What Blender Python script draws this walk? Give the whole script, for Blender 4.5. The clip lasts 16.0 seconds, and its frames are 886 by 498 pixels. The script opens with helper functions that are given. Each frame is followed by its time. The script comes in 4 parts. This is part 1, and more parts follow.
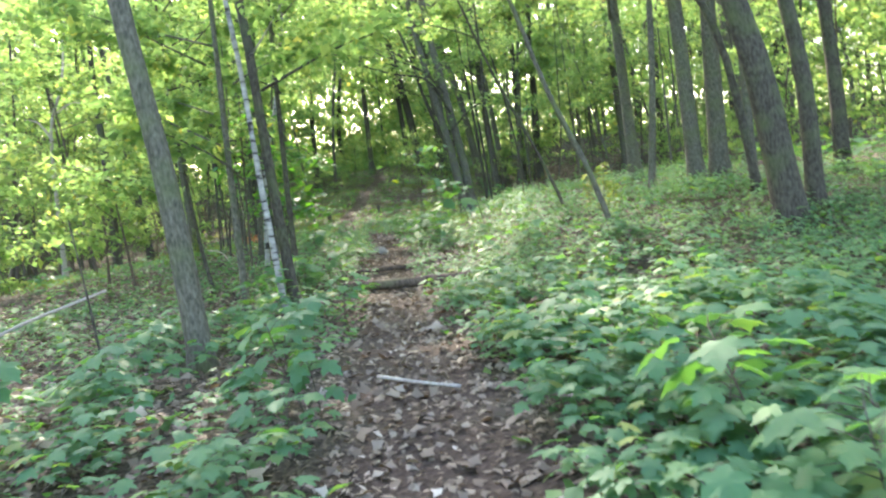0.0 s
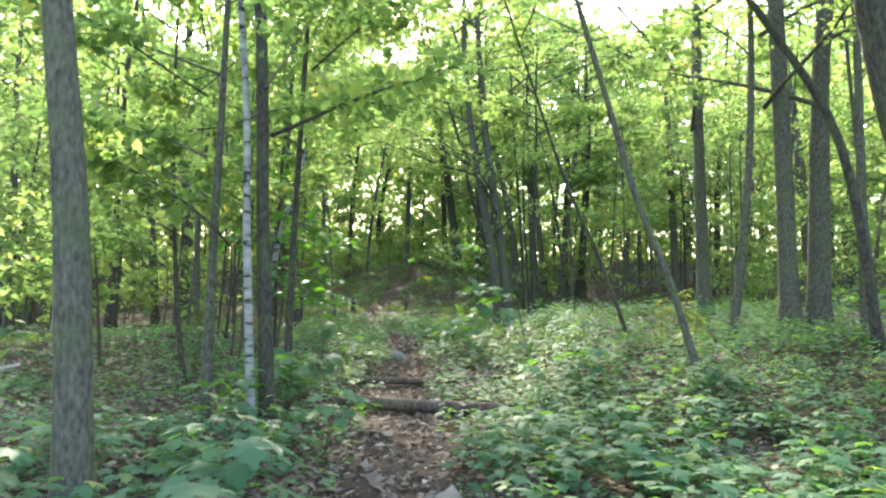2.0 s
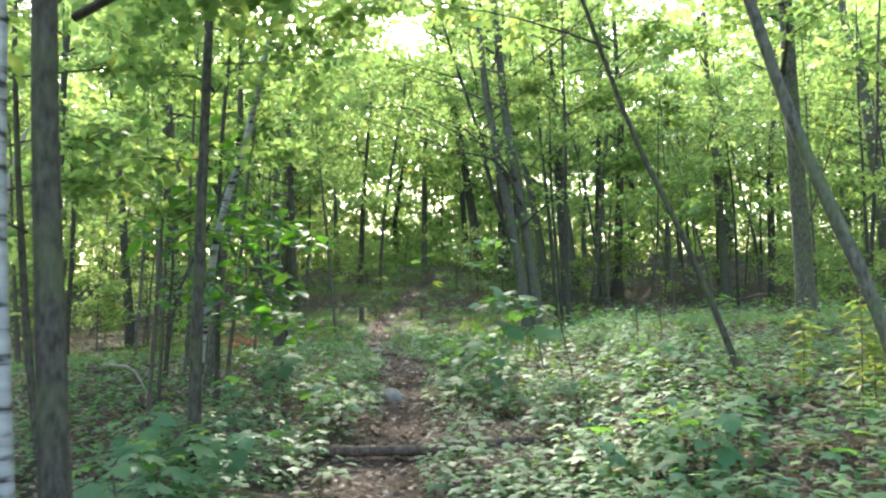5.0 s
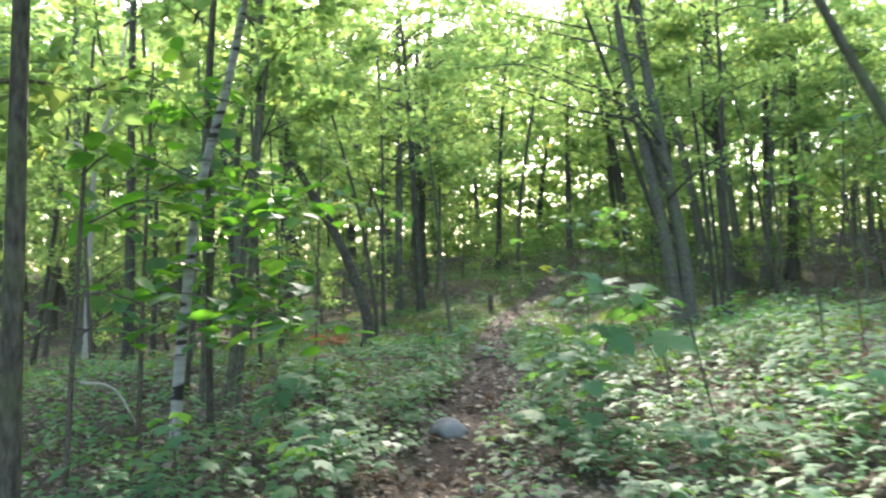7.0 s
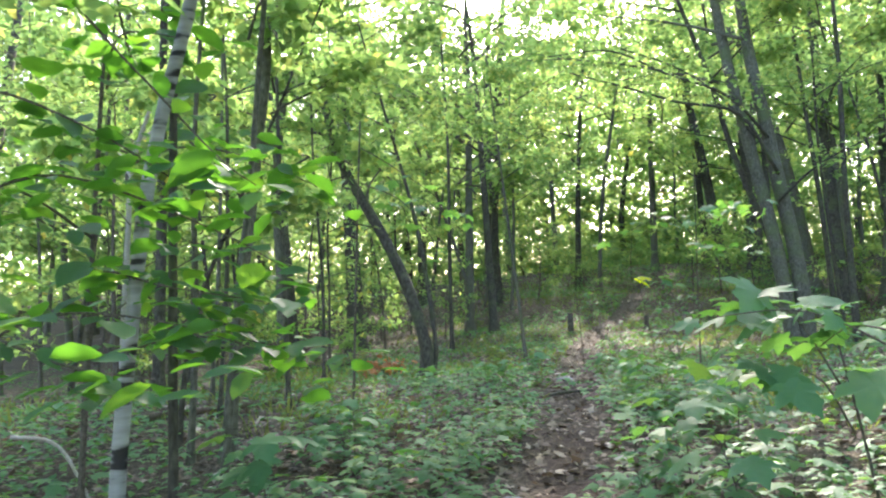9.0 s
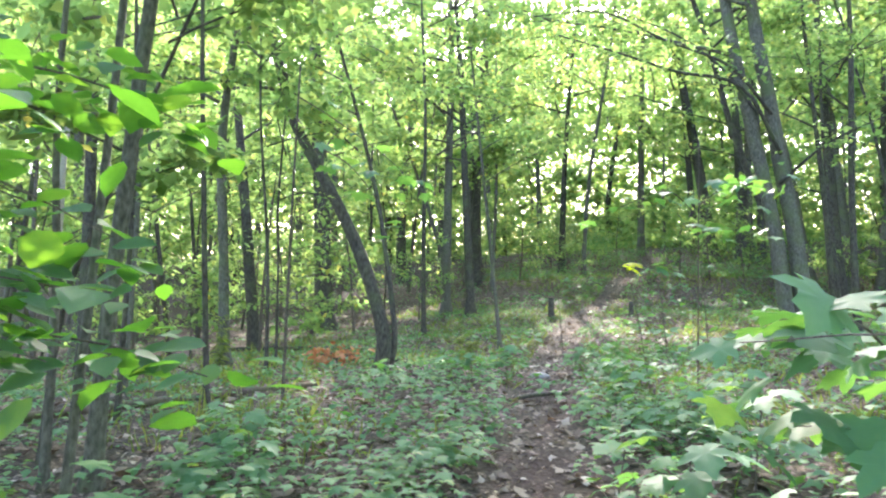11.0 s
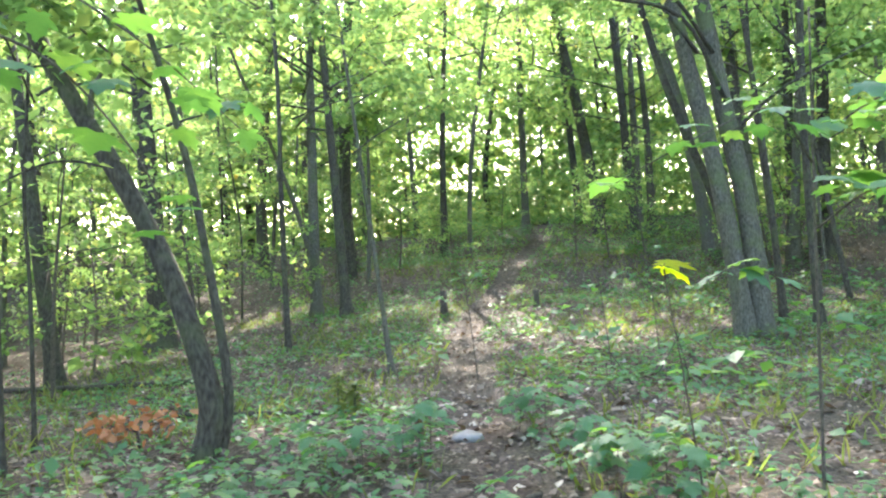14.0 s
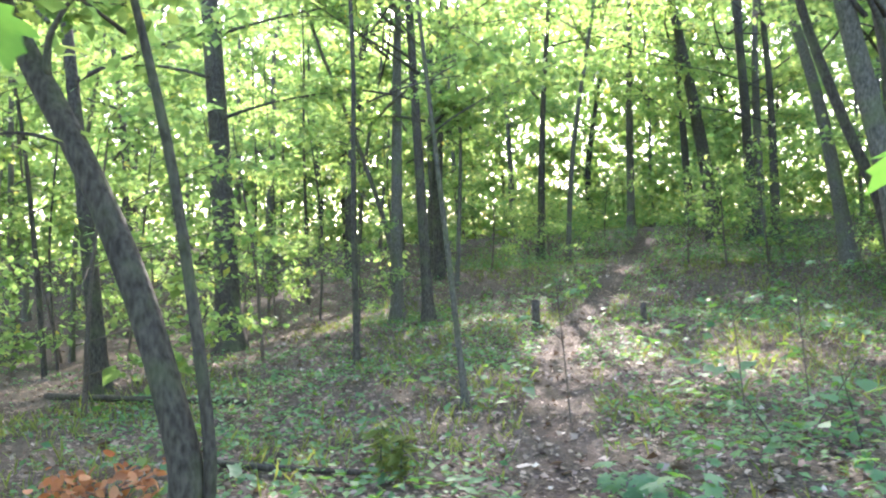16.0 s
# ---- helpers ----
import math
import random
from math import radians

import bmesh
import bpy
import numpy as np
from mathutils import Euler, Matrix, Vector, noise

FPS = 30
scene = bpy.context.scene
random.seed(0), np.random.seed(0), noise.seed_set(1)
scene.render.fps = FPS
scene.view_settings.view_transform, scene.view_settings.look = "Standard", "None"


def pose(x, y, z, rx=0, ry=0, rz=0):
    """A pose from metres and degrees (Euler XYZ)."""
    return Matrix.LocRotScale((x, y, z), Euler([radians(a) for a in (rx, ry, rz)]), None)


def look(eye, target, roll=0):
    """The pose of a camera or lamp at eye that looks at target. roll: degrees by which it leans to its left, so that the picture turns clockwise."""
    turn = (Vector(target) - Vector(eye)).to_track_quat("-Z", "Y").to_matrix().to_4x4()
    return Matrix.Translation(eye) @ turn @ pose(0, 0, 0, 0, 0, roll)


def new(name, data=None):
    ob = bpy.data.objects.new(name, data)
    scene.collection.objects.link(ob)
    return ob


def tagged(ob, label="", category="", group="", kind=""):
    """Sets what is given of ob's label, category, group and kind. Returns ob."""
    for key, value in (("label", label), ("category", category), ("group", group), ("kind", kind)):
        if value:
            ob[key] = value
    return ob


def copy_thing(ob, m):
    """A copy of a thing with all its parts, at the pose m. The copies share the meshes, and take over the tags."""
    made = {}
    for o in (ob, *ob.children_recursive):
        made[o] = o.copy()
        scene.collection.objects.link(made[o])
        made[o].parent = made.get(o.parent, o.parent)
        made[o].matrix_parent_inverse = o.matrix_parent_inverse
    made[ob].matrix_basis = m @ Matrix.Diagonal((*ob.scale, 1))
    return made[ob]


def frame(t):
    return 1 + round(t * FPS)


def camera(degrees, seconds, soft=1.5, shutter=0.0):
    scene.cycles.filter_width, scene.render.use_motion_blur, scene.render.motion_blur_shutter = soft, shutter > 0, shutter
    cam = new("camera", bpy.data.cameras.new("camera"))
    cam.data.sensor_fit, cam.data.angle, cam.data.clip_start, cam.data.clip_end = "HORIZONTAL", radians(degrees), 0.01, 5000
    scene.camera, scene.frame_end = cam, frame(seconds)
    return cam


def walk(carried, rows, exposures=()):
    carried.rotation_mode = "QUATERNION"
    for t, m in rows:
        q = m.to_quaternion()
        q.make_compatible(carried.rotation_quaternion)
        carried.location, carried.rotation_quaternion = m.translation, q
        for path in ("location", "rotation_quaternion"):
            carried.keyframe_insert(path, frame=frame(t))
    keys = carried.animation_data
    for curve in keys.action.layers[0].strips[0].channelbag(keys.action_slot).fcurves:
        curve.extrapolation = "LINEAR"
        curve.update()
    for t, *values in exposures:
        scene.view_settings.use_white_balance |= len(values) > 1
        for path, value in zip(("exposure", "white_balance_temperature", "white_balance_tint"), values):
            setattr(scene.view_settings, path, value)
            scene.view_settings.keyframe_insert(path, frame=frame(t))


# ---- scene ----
cam = camera(59.7, 16.0, soft=2.2, shutter=0.3)
PATH = [
    (0, (0.516, 1.962, 1.259), (0.528, 3.957, 1.119), -6.9),
    (0.1, (0.487, 2.091, 1.245), (0.492, 4.086, 1.135), -5.98),
    (0.2, (0.458, 2.22, 1.23), (0.456, 4.216, 1.156), -4.9),
    (0.3, (0.428, 2.35, 1.216), (0.415, 4.345, 1.195), -3.28),
    (0.4, (0.399, 2.479, 1.201), (0.372, 4.475, 1.249), -1.2),
    (0.5, (0.37, 2.608, 1.187), (0.329, 4.604, 1.301), 0.8),
    (0.6, (0.356, 2.734, 1.184), (0.312, 4.73, 1.298), 0.81),
    (1, (0.298, 3.237, 1.171), (0.207, 5.231, 1.288), 0.9),
    (1.5, (0.393, 3.741, 1.17), (0.316, 5.735, 1.305), 1.2),
    (2, (0.464, 4.3, 1.254), (0.409, 6.295, 1.385), 1.1),
    (2.5, (0.387, 4.801, 1.316), (0.334, 6.796, 1.445), 1.1),
    (3, (0.41, 5.384, 1.322), (0.353, 7.38, 1.45), 0.9),
    (3.5, (0.359, 6.001, 1.304), (0.227, 7.993, 1.428), 0.2),
    (4, (0.387, 6.586, 1.34), (0.263, 8.577, 1.473), -0.5),
    (4.2, (0.384, 6.889, 1.389), (0.29, 8.882, 1.521), -0.7),
    (6.3, (1.1, 9.9, 1.445), (0.888, 11.884, 1.588), -1.6),
    (6.5, (1.15, 10.222, 1.45), (0.906, 12.204, 1.555), -2.1),
    (7, (1.079, 11.016, 1.485), (0.561, 12.945, 1.589), -1.4),
    (7.5, (0.957, 11.556, 1.507), (0.309, 13.441, 1.67), -1.7),
    (8, (0.832, 12.048, 1.511), (0.155, 13.921, 1.696), -2.8),
    (8.5, (0.706, 12.576, 1.508), (-0.011, 14.435, 1.677), -2.4),
    (9, (0.615, 13.102, 1.472), (-0.09, 14.967, 1.631), -1.7),
    (11.5, (0.217, 15.09, 1.564), (-0.456, 16.971, 1.657), -0.0),
    (12, (-0.1, 15.791, 1.555), (-0.774, 17.672, 1.647), -0.4),
    (12.5, (-0.312, 16.364, 1.606), (-0.975, 18.249, 1.688), -0.3),
    (13, (-0.606, 17.044, 1.562), (-1.261, 18.931, 1.652), -0.8),
    (13.5, (-0.753, 17.629, 1.692), (-1.162, 19.586, 1.759), -3.3),
    (14, (-0.826, 18.191, 1.82), (-1.177, 20.16, 1.867), -3.2),
    (14.5, (-0.934, 18.615, 1.855), (-1.284, 20.584, 1.899), -3.2),
    (15, (-1.033, 19.077, 1.842), (-1.34, 21.052, 1.902), -2.4),
    (15.5, (-0.998, 19.652, 1.925), (-1.523, 21.579, 2.026), -0.8),
    (16, (-1.055, 20.177, 1.976), (-1.655, 22.084, 2.025), -1.4),
]
walk(cam, [(t, look(eye, target, roll)) for t, eye, target, roll in PATH], [(0, 3.38, 6650, 16), (0.5, 3.4, 6600, 17), (1.5, 3.1, 6600, 17), (4.2, 3.08, 6500, 17), (6.3, 3.18, 6400, 18), (9.2, 3.36, 6350, 20), (11.3, 3.82, 6200, 24), (14, 3.82, 6300, 21), (16, 3.85, 6100, 29)])

# ---- world, sun, exposure ----
SUN_AZ, SUN_EL = radians(-12), radians(33)      # azimuth from +y towards +x, height
world = bpy.data.worlds.new("sky")
scene.world = world
world.use_nodes = True
wn = world.node_tree.nodes
sky = wn.new("ShaderNodeTexSky")
sky.sky_type, sky.sun_disc = "NISHITA", False
sky.sun_elevation, sky.sun_rotation = SUN_EL, SUN_AZ
sky.air_density, sky.dust_density = 1.0, 2.5
wn["Background"].inputs["Strength"].default_value = 0.15
world.node_tree.links.new(sky.outputs["Color"], wn["Background"].inputs["Color"])
sun_data = bpy.data.lights.new("sun", "SUN")
sun_data.energy, sun_data.angle, sun_data.color = 2.0, radians(0.6), (1.0, 0.93, 0.78)
sun = new("sun", sun_data)
sun_from = Vector((math.sin(SUN_AZ) * math.cos(SUN_EL), math.cos(SUN_AZ) * math.cos(SUN_EL), math.sin(SUN_EL)))
sun.matrix_world = look(sun_from * 60, (0, 0, 0))


# ---- materials ----
rng = np.random.default_rng(7)


def material(name, rough=0.8, spec=0.3):
    m = bpy.data.materials.new(name)
    m.use_nodes = True
    b = m.node_tree.nodes["Principled BSDF"]
    b.inputs["Roughness"].default_value = rough
    b.inputs["Specular IOR Level"].default_value = spec
    return m, m.node_tree.nodes, m.node_tree.links, b


def ramp(nodes, stops):
    r = nodes.new("ShaderNodeValToRGB")
    while len(r.color_ramp.elements) < len(stops):
        r.color_ramp.elements.new(0.5)
    for e, (p, c) in zip(r.color_ramp.elements, stops):
        e.position, e.color = p, (*c, 1)
    return r


def noise_tex(nodes, links, scale, detail=4.0, stretch=None, coords="Object"):
    tc, mp, n = nodes.new("ShaderNodeTexCoord"), nodes.new("ShaderNodeMapping"), nodes.new("ShaderNodeTexNoise")
    if stretch:
        mp.inputs["Scale"].default_value = stretch
    links.new(tc.outputs[coords], mp.inputs["Vector"])
    links.new(mp.outputs["Vector"], n.inputs["Vector"])
    n.inputs["Scale"].default_value, n.inputs["Detail"].default_value = scale, detail
    return n


def bump(nodes, links, source, bsdf, strength=0.5, distance=0.01):
    b = nodes.new("ShaderNodeBump")
    b.inputs["Strength"].default_value, b.inputs["Distance"].default_value = strength, distance
    links.new(source, b.inputs["Height"])
    links.new(b.outputs["Normal"], bsdf.inputs["Normal"])


def leaf_material(name, stops, through_stops, glow=0.5, rough=0.55, spec=0.13):
    """Thin leaves: a glossy upper side and light passing through; each leaf has its own tint."""
    m, n, l, b = material(name, rough, spec)
    at = n.new("ShaderNodeAttribute")
    at.attribute_name = "tint"
    r1, r2 = ramp(n, stops), ramp(n, through_stops)
    patch = noise_tex(n, l, 9.0, 3.0)
    add = n.new("ShaderNodeMath")
    add.operation = "MULTIPLY_ADD"
    l.new(patch.outputs["Fac"], add.inputs[0])
    add.inputs[1].default_value = 0.3
    l.new(at.outputs["Fac"], add.inputs[2])
    sub = n.new("ShaderNodeMath")
    sub.operation = "SUBTRACT"
    l.new(add.outputs[0], sub.inputs[0])
    sub.inputs[1].default_value = 0.15
    l.new(sub.outputs[0], r1.inputs["Fac"])
    l.new(sub.outputs[0], r2.inputs["Fac"])
    l.new(r1.outputs["Color"], b.inputs["Base Color"])
    tr, mix = n.new("ShaderNodeBsdfTranslucent"), n.new("ShaderNodeMixShader")
    l.new(r2.outputs["Color"], tr.inputs["Color"])
    mix.inputs["Fac"].default_value = glow
    l.new(b.outputs["BSDF"], mix.inputs[1])
    l.new(tr.outputs["BSDF"], mix.inputs[2])
    l.new(mix.outputs["Shader"], n["Material Output"].inputs["Surface"])
    return m


def bark_material(name, dark, light, moss=0.25, scale=1.0):
    m, n, l, b = material(name, 0.9, 0.15)
    grain = noise_tex(n, l, 42 * scale, 6.0, (1, 1, 0.4))
    blotch = noise_tex(n, l, 2.3, 3.0)
    r = ramp(n, [(0.3, dark), (0.7, light)])
    l.new(grain.outputs["Fac"], r.inputs["Fac"])
    green = n.new("ShaderNodeMix")
    green.data_type = "RGBA"
    rm = ramp(n, [(0.5, (0, 0, 0)), (0.68, (moss, moss, moss))])
    l.new(blotch.outputs["Fac"], rm.inputs["Fac"])
    l.new(rm.outputs["Color"], green.inputs["Factor"])
    l.new(r.outputs["Color"], green.inputs["A"])
    green.inputs["B"].default_value = (0.10, 0.13, 0.05, 1)
    l.new(green.outputs["Result"], b.inputs["Base Color"])
    bump(n, l, grain.outputs["Fac"], b, 0.55, 0.008)
    return m


def birch_material():
    m, n, l, b = material("birch_bark", 0.65, 0.25)
    bands = noise_tex(n, l, 5.0, 3.0, (0.55, 0.55, 2.9))
    base = noise_tex(n, l, 3.0, 4.0)
    r = ramp(n, [(0.40, (0.03, 0.026, 0.023)), (0.47, (0.27, 0.265, 0.24)), (0.75, (0.46, 0.45, 0.41))])
    l.new(bands.outputs["Fac"], r.inputs["Fac"])
    mx = n.new("ShaderNodeMix")
    mx.data_type, mx.blend_type = "RGBA", "MULTIPLY"
    mx.inputs["Factor"].default_value = 0.25
    l.new(r.outputs["Color"], mx.inputs["A"])
    l.new(base.outputs["Fac"], mx.inputs["B"])
    l.new(mx.outputs["Result"], b.inputs["Base Color"])
    bump(n, l, bands.outputs["Fac"], b, 0.4, 0.006)
    return m


GREEN = [(0.0, (0.045, 0.105, 0.034)), (0.45, (0.075, 0.150, 0.046)), (0.8, (0.125, 0.195, 0.050)), (1.0, (0.20, 0.23, 0.02))]
GREEN_T = [(0.0, (0.19, 0.34, 0.08)), (0.5, (0.30, 0.46, 0.12)), (0.85, (0.49, 0.58, 0.13)), (1.0, (0.66, 0.58, 0.12))]
TEAL = [(0.0, (0.044, 0.112, 0.058)), (0.5, (0.072, 0.160, 0.080)), (0.85, (0.110, 0.195, 0.078)), (1.0, (0.17, 0.22, 0.07))]
TEAL_T = [(0.0, (0.13, 0.36, 0.05)), (0.5, (0.22, 0.48, 0.06)), (1.0, (0.42, 0.58, 0.06))]
M_LEAF = leaf_material("canopy_leaf", GREEN, GREEN_T, 0.64)
M_HERB = leaf_material("seedling_leaf", TEAL, TEAL_T, 0.33, 0.6, 0.14)
M_SPRIG = leaf_material("sprig_leaf", TEAL, [(0.0, (0.08, 0.25, 0.015)), (0.5, (0.14, 0.36, 0.02)), (1.0, (0.30, 0.46, 0.03))], 0.5, 0.55, 0.2)
M_DEAD = leaf_material("withered_leaf", [(0, (0.24, 0.11, 0.05)), (0.5, (0.40, 0.20, 0.10)), (1, (0.52, 0.32, 0.17))],
                       [(0, (0.30, 0.09, 0.03)), (1, (0.55, 0.22, 0.06))], 0.4, 0.7)
M_YELLOW = leaf_material("yellow_leaf", [(0, (0.30, 0.36, 0.01)), (1, (0.38, 0.38, 0.01))], [(0, (0.62, 0.74, 0.01)), (1, (0.72, 0.72, 0.01))], 0.7)
M_LITTER = leaf_material("fallen_leaf", [(0, (0.080, 0.062, 0.045)), (0.35, (0.155, 0.122, 0.090)), (0.7, (0.28, 0.235, 0.175)), (1, (0.52, 0.47, 0.38))],
                         [(0, (0.10, 0.05, 0.02)), (1, (0.30, 0.18, 0.08))], 0.12, 0.75)
M_PALE = leaf_material("pale_leaf", [(0, (0.55, 0.52, 0.36)), (1, (0.66, 0.62, 0.44))], [(0, (0.5, 0.45, 0.25)), (1, (0.6, 0.55, 0.3))], 0.3, 0.7)
M_GRASS = leaf_material("grass_blade", [(0, (0.06, 0.10, 0.025)), (1, (0.15, 0.18, 0.05))], [(0, (0.2, 0.32, 0.05)), (1, (0.4, 0.42, 0.08))], 0.4)
M_BARK = bark_material("grey_bark", (0.048, 0.047, 0.034), (0.150, 0.145, 0.108), 0.6)
M_BARK_DARK = bark_material("dark_bark", (0.030, 0.027, 0.020), (0.098, 0.090, 0.068), 0.5, 0.8)
M_TWIG = bark_material("twig_bark", (0.045, 0.038, 0.030), (0.14, 0.12, 0.09), 0.3, 2.0)
M_ROT = bark_material("rotten_wood", (0.045, 0.033, 0.025), (0.17, 0.13, 0.095), 0.5, 0.7)
M_BIRCH = birch_material()
M_PEELED = bark_material("peeled_wood", (0.25, 0.23, 0.19), (0.44, 0.41, 0.35), 0.0, 1.5)
M_CUT = bark_material("cut_wood", (0.22, 0.17, 0.10), (0.42, 0.34, 0.22), 0.2, 1.5)

M_ROCK, rn, rl, rb = material("field_stone", 0.85, 0.25)
r_n = noise_tex(rn, rl, 7.0, 8.0)
r_r = ramp(rn, [(0.3, (0.10, 0.10, 0.093)), (0.7, (0.25, 0.245, 0.23))])
rl.new(r_n.outputs["Fac"], r_r.inputs["Fac"])
rl.new(r_r.outputs["Color"], rb.inputs["Base Color"])
bump(rn, rl, r_n.outputs["Fac"], rb, 0.6, 0.03)

M_SOIL, gn, gl, gb = material("forest_soil", 0.95, 0.1)
fine, coarse = noise_tex(gn, gl, 26.0, 8.0), noise_tex(gn, gl, 0.9, 4.0)
litter = ramp(gn, [(0.28, (0.030, 0.025, 0.017)), (0.5, (0.072, 0.060, 0.042)), (0.72, (0.155, 0.130, 0.095))])
dirt = ramp(gn, [(0.25, (0.030, 0.022, 0.016)), (0.7, (0.095, 0.070, 0.052))])
gl.new(fine.outputs["Fac"], litter.inputs["Fac"])
gl.new(fine.outputs["Fac"], dirt.inputs["Fac"])
worn = gn.new("ShaderNodeAttribute")
worn.attribute_name = "worn"
gmix = gn.new("ShaderNodeMix")
gmix.data_type = "RGBA"
gl.new(worn.outputs["Fac"], gmix.inputs["Factor"])
gl.new(litter.outputs["Color"], gmix.inputs["A"])
gl.new(dirt.outputs["Color"], gmix.inputs["B"])
gm2 = gn.new("ShaderNodeMix")
gm2.data_type, gm2.blend_type = "RGBA", "OVERLAY"
gm2.inputs["Factor"].default_value = 0.5
gl.new(gmix.outputs["Result"], gm2.inputs["A"])
gl.new(coarse.outputs["Fac"], gm2.inputs["B"])
gl.new(gm2.outputs["Result"], gb.inputs["Base Color"])
bump(gn, gl, fine.outputs["Fac"], gb, 0.9, 0.04)

# ---- the lie of the land ----
RISE = [(-40, -0.25), (0, -0.12), (8, 0.0), (13, 0.03), (16, 0.2), (20, 0.42), (24, 0.42), (28, 0.3), (33, 0.45), (38, 0.8),
        (46, 1.95), (60, 3.8), (90, 5.6), (400, 8.0)]
TRAIL = [(0.4, -30), (0.5, 0), (0.45, 5.3), (0.2, 8.2), (0.05, 9.7), (-0.15, 12.4), (-0.35, 15.2), (-0.45, 17.5), (-0.75, 19.6), (-1.0, 21.1), (-1.3, 22.6),
         (-1.65, 24.2), (-2.3, 27.6), (-2.6, 30), (-3.2, 33), (-3.3, 38), (-3.0, 45), (-2.6, 52), (-2, 90)]


def smooth(u):
    u = np.clip(u, 0, 1)
    return u * u * (3 - 2 * u)


def ground_z(x, y):
    x, y = np.asarray(x, float), np.asarray(y, float)
    z = np.full(np.broadcast(x, y).shape, RISE[-1][1])
    z = np.where(y < RISE[0][0], RISE[0][1], z)
    for (a, p), (b, q) in zip(RISE, RISE[1:]):
        z = np.where((y >= a) & (y < b), p + (q - p) * smooth((y - a) / (b - a)), z)
    z = z - 0.055 * np.clip(-x - 5.5, 0, 14) + 0.03 * np.clip(x - 4, 0, 14)
    bank = smooth((y - 9.5) / 4.5) * (1 - smooth((y - 24) / 8))
    return z + bank * 0.55 * smooth((x - 0.8) / 2.2)


def trail_x(y):
    return np.interp(y, [p[1] for p in TRAIL], [p[0] for p in TRAIL])


def small_relief(x, y):
    return (0.035 * np.sin(1.7 * x + 0.6 * np.sin(1.1 * y)) * np.sin(1.3 * y + 1.0) + 0.018 * np.sin(4.1 * x + 1.3 * y) * np.sin(3.3 * y - 2.1 * x))


def land(x, y):
    off = np.abs(np.asarray(x) - trail_x(y))
    return ground_z(x, y) + small_relief(x, y) * smooth(off / 0.9) - 0.05 * (1 - smooth(off / 0.8))


# ---- mesh building ----
def mesh_from(name, verts, faces, mat, tint=None, smooth_faces=False, field=None):
    """verts (n,3); faces: arrays (m,k) of corners, one array for each k."""
    me = bpy.data.meshes.new(name)
    verts = np.asarray(verts, np.float32)
    faces = [np.asarray(f, np.int32) for f in faces if len(f)]
    me.vertices.add(len(verts))
    me.vertices.foreach_set("co", verts.ravel())
    corners = np.concatenate([f.ravel() for f in faces])
    sizes = np.concatenate([np.full(len(f), f.shape[1], np.int32) for f in faces])
    me.loops.add(len(corners))
    me.loops.foreach_set("vertex_index", corners)
    me.polygons.add(len(sizes))
    me.polygons.foreach_set("loop_start", (np.cumsum(sizes) - sizes).astype(np.int32))
    me.update(calc_edges=True)
    if smooth_faces:
        me.polygons.foreach_set("use_smooth", np.ones(len(sizes), bool))
    if tint is not None:
        me.attributes.new("tint", "FLOAT", "FACE").data.foreach_set("value", np.asarray(tint, np.float32))
    if field is not None:
        me.attributes.new(field[0], "FLOAT", "POINT").data.foreach_set("value", np.asarray(field[1], np.float32))
    me.materials.append(mat)
    return me


def part(name, me, parent, label=""):
    ob = new(name, me)
    ob.parent = parent
    return tagged(ob, label)


def curve_points(points, steps):
    """A smooth line through the points."""
    p = np.asarray(points, float)
    ext = np.vstack([2 * p[0] - p[1], p, 2 * p[-1] - p[-2]])
    out = []
    for i in range(1, len(ext) - 2):
        a, b, c, d = ext[i - 1:i + 3]
        for u in np.arange(steps) / steps:
            out.append(0.5 * (2 * b + (c - a) * u + (2 * a - 5 * b + 4 * c - d) * u * u + (3 * b - a - 3 * c + d) * u ** 3))
    out.append(p[-1])
    return np.array(out)


def tube(line, radii, sides=8, rough=0.0, seed=0):
    """A tapering round limb along a line, closed at its far end."""
    line, radii = np.asarray(line, float), np.asarray(radii, float)
    way = np.gradient(line, axis=0)
    way /= np.linalg.norm(way, axis=1)[:, None] + 1e-9
    ref = np.where(np.abs(way[:, 2:3]) > 0.9, [[1.0, 0, 0]], [[0, 0, 1.0]])
    u = np.cross(way, ref)
    u /= np.linalg.norm(u, axis=1)[:, None] + 1e-9
    for i in range(1, len(u)):
        w = u[i - 1] - way[i] * (u[i - 1] @ way[i])
        u[i] = w / (np.linalg.norm(w) + 1e-9)
    v = np.cross(way, u)
    a = np.arange(sides) * 2 * np.pi / sides
    k = np.arange(len(line))[:, None]
    lump = 1 + rough * (np.sin(3 * a[None] + seed + 0.4 * k) * 0.6 + np.sin(2 * a[None] - 0.7 * k + 2 * seed) * 0.5)
    ring = line[:, None] + (radii[:, None] * lump)[..., None] * (np.cos(a)[None, :, None] * u[:, None] + np.sin(a)[None, :, None] * v[:, None])
    verts = np.vstack([ring.reshape(-1, 3), line[-1:], line[:1]])
    i, j = np.meshgrid(np.arange(len(line) - 1), np.arange(sides), indexing="ij")
    q = np.stack([i * sides + j, i * sides + (j + 1) % sides, (i + 1) * sides + (j + 1) % sides, (i + 1) * sides + j], -1).reshape(-1, 4)
    tip, j = len(line) * sides, np.arange(sides)
    last = (len(line) - 1) * sides
    caps = np.vstack([np.stack([last + j, last + (j + 1) % sides, np.full(sides, tip)], -1),
                      np.stack([(j + 1) % sides, j, np.full(sides, tip + 1)], -1)])
    return verts, q, caps


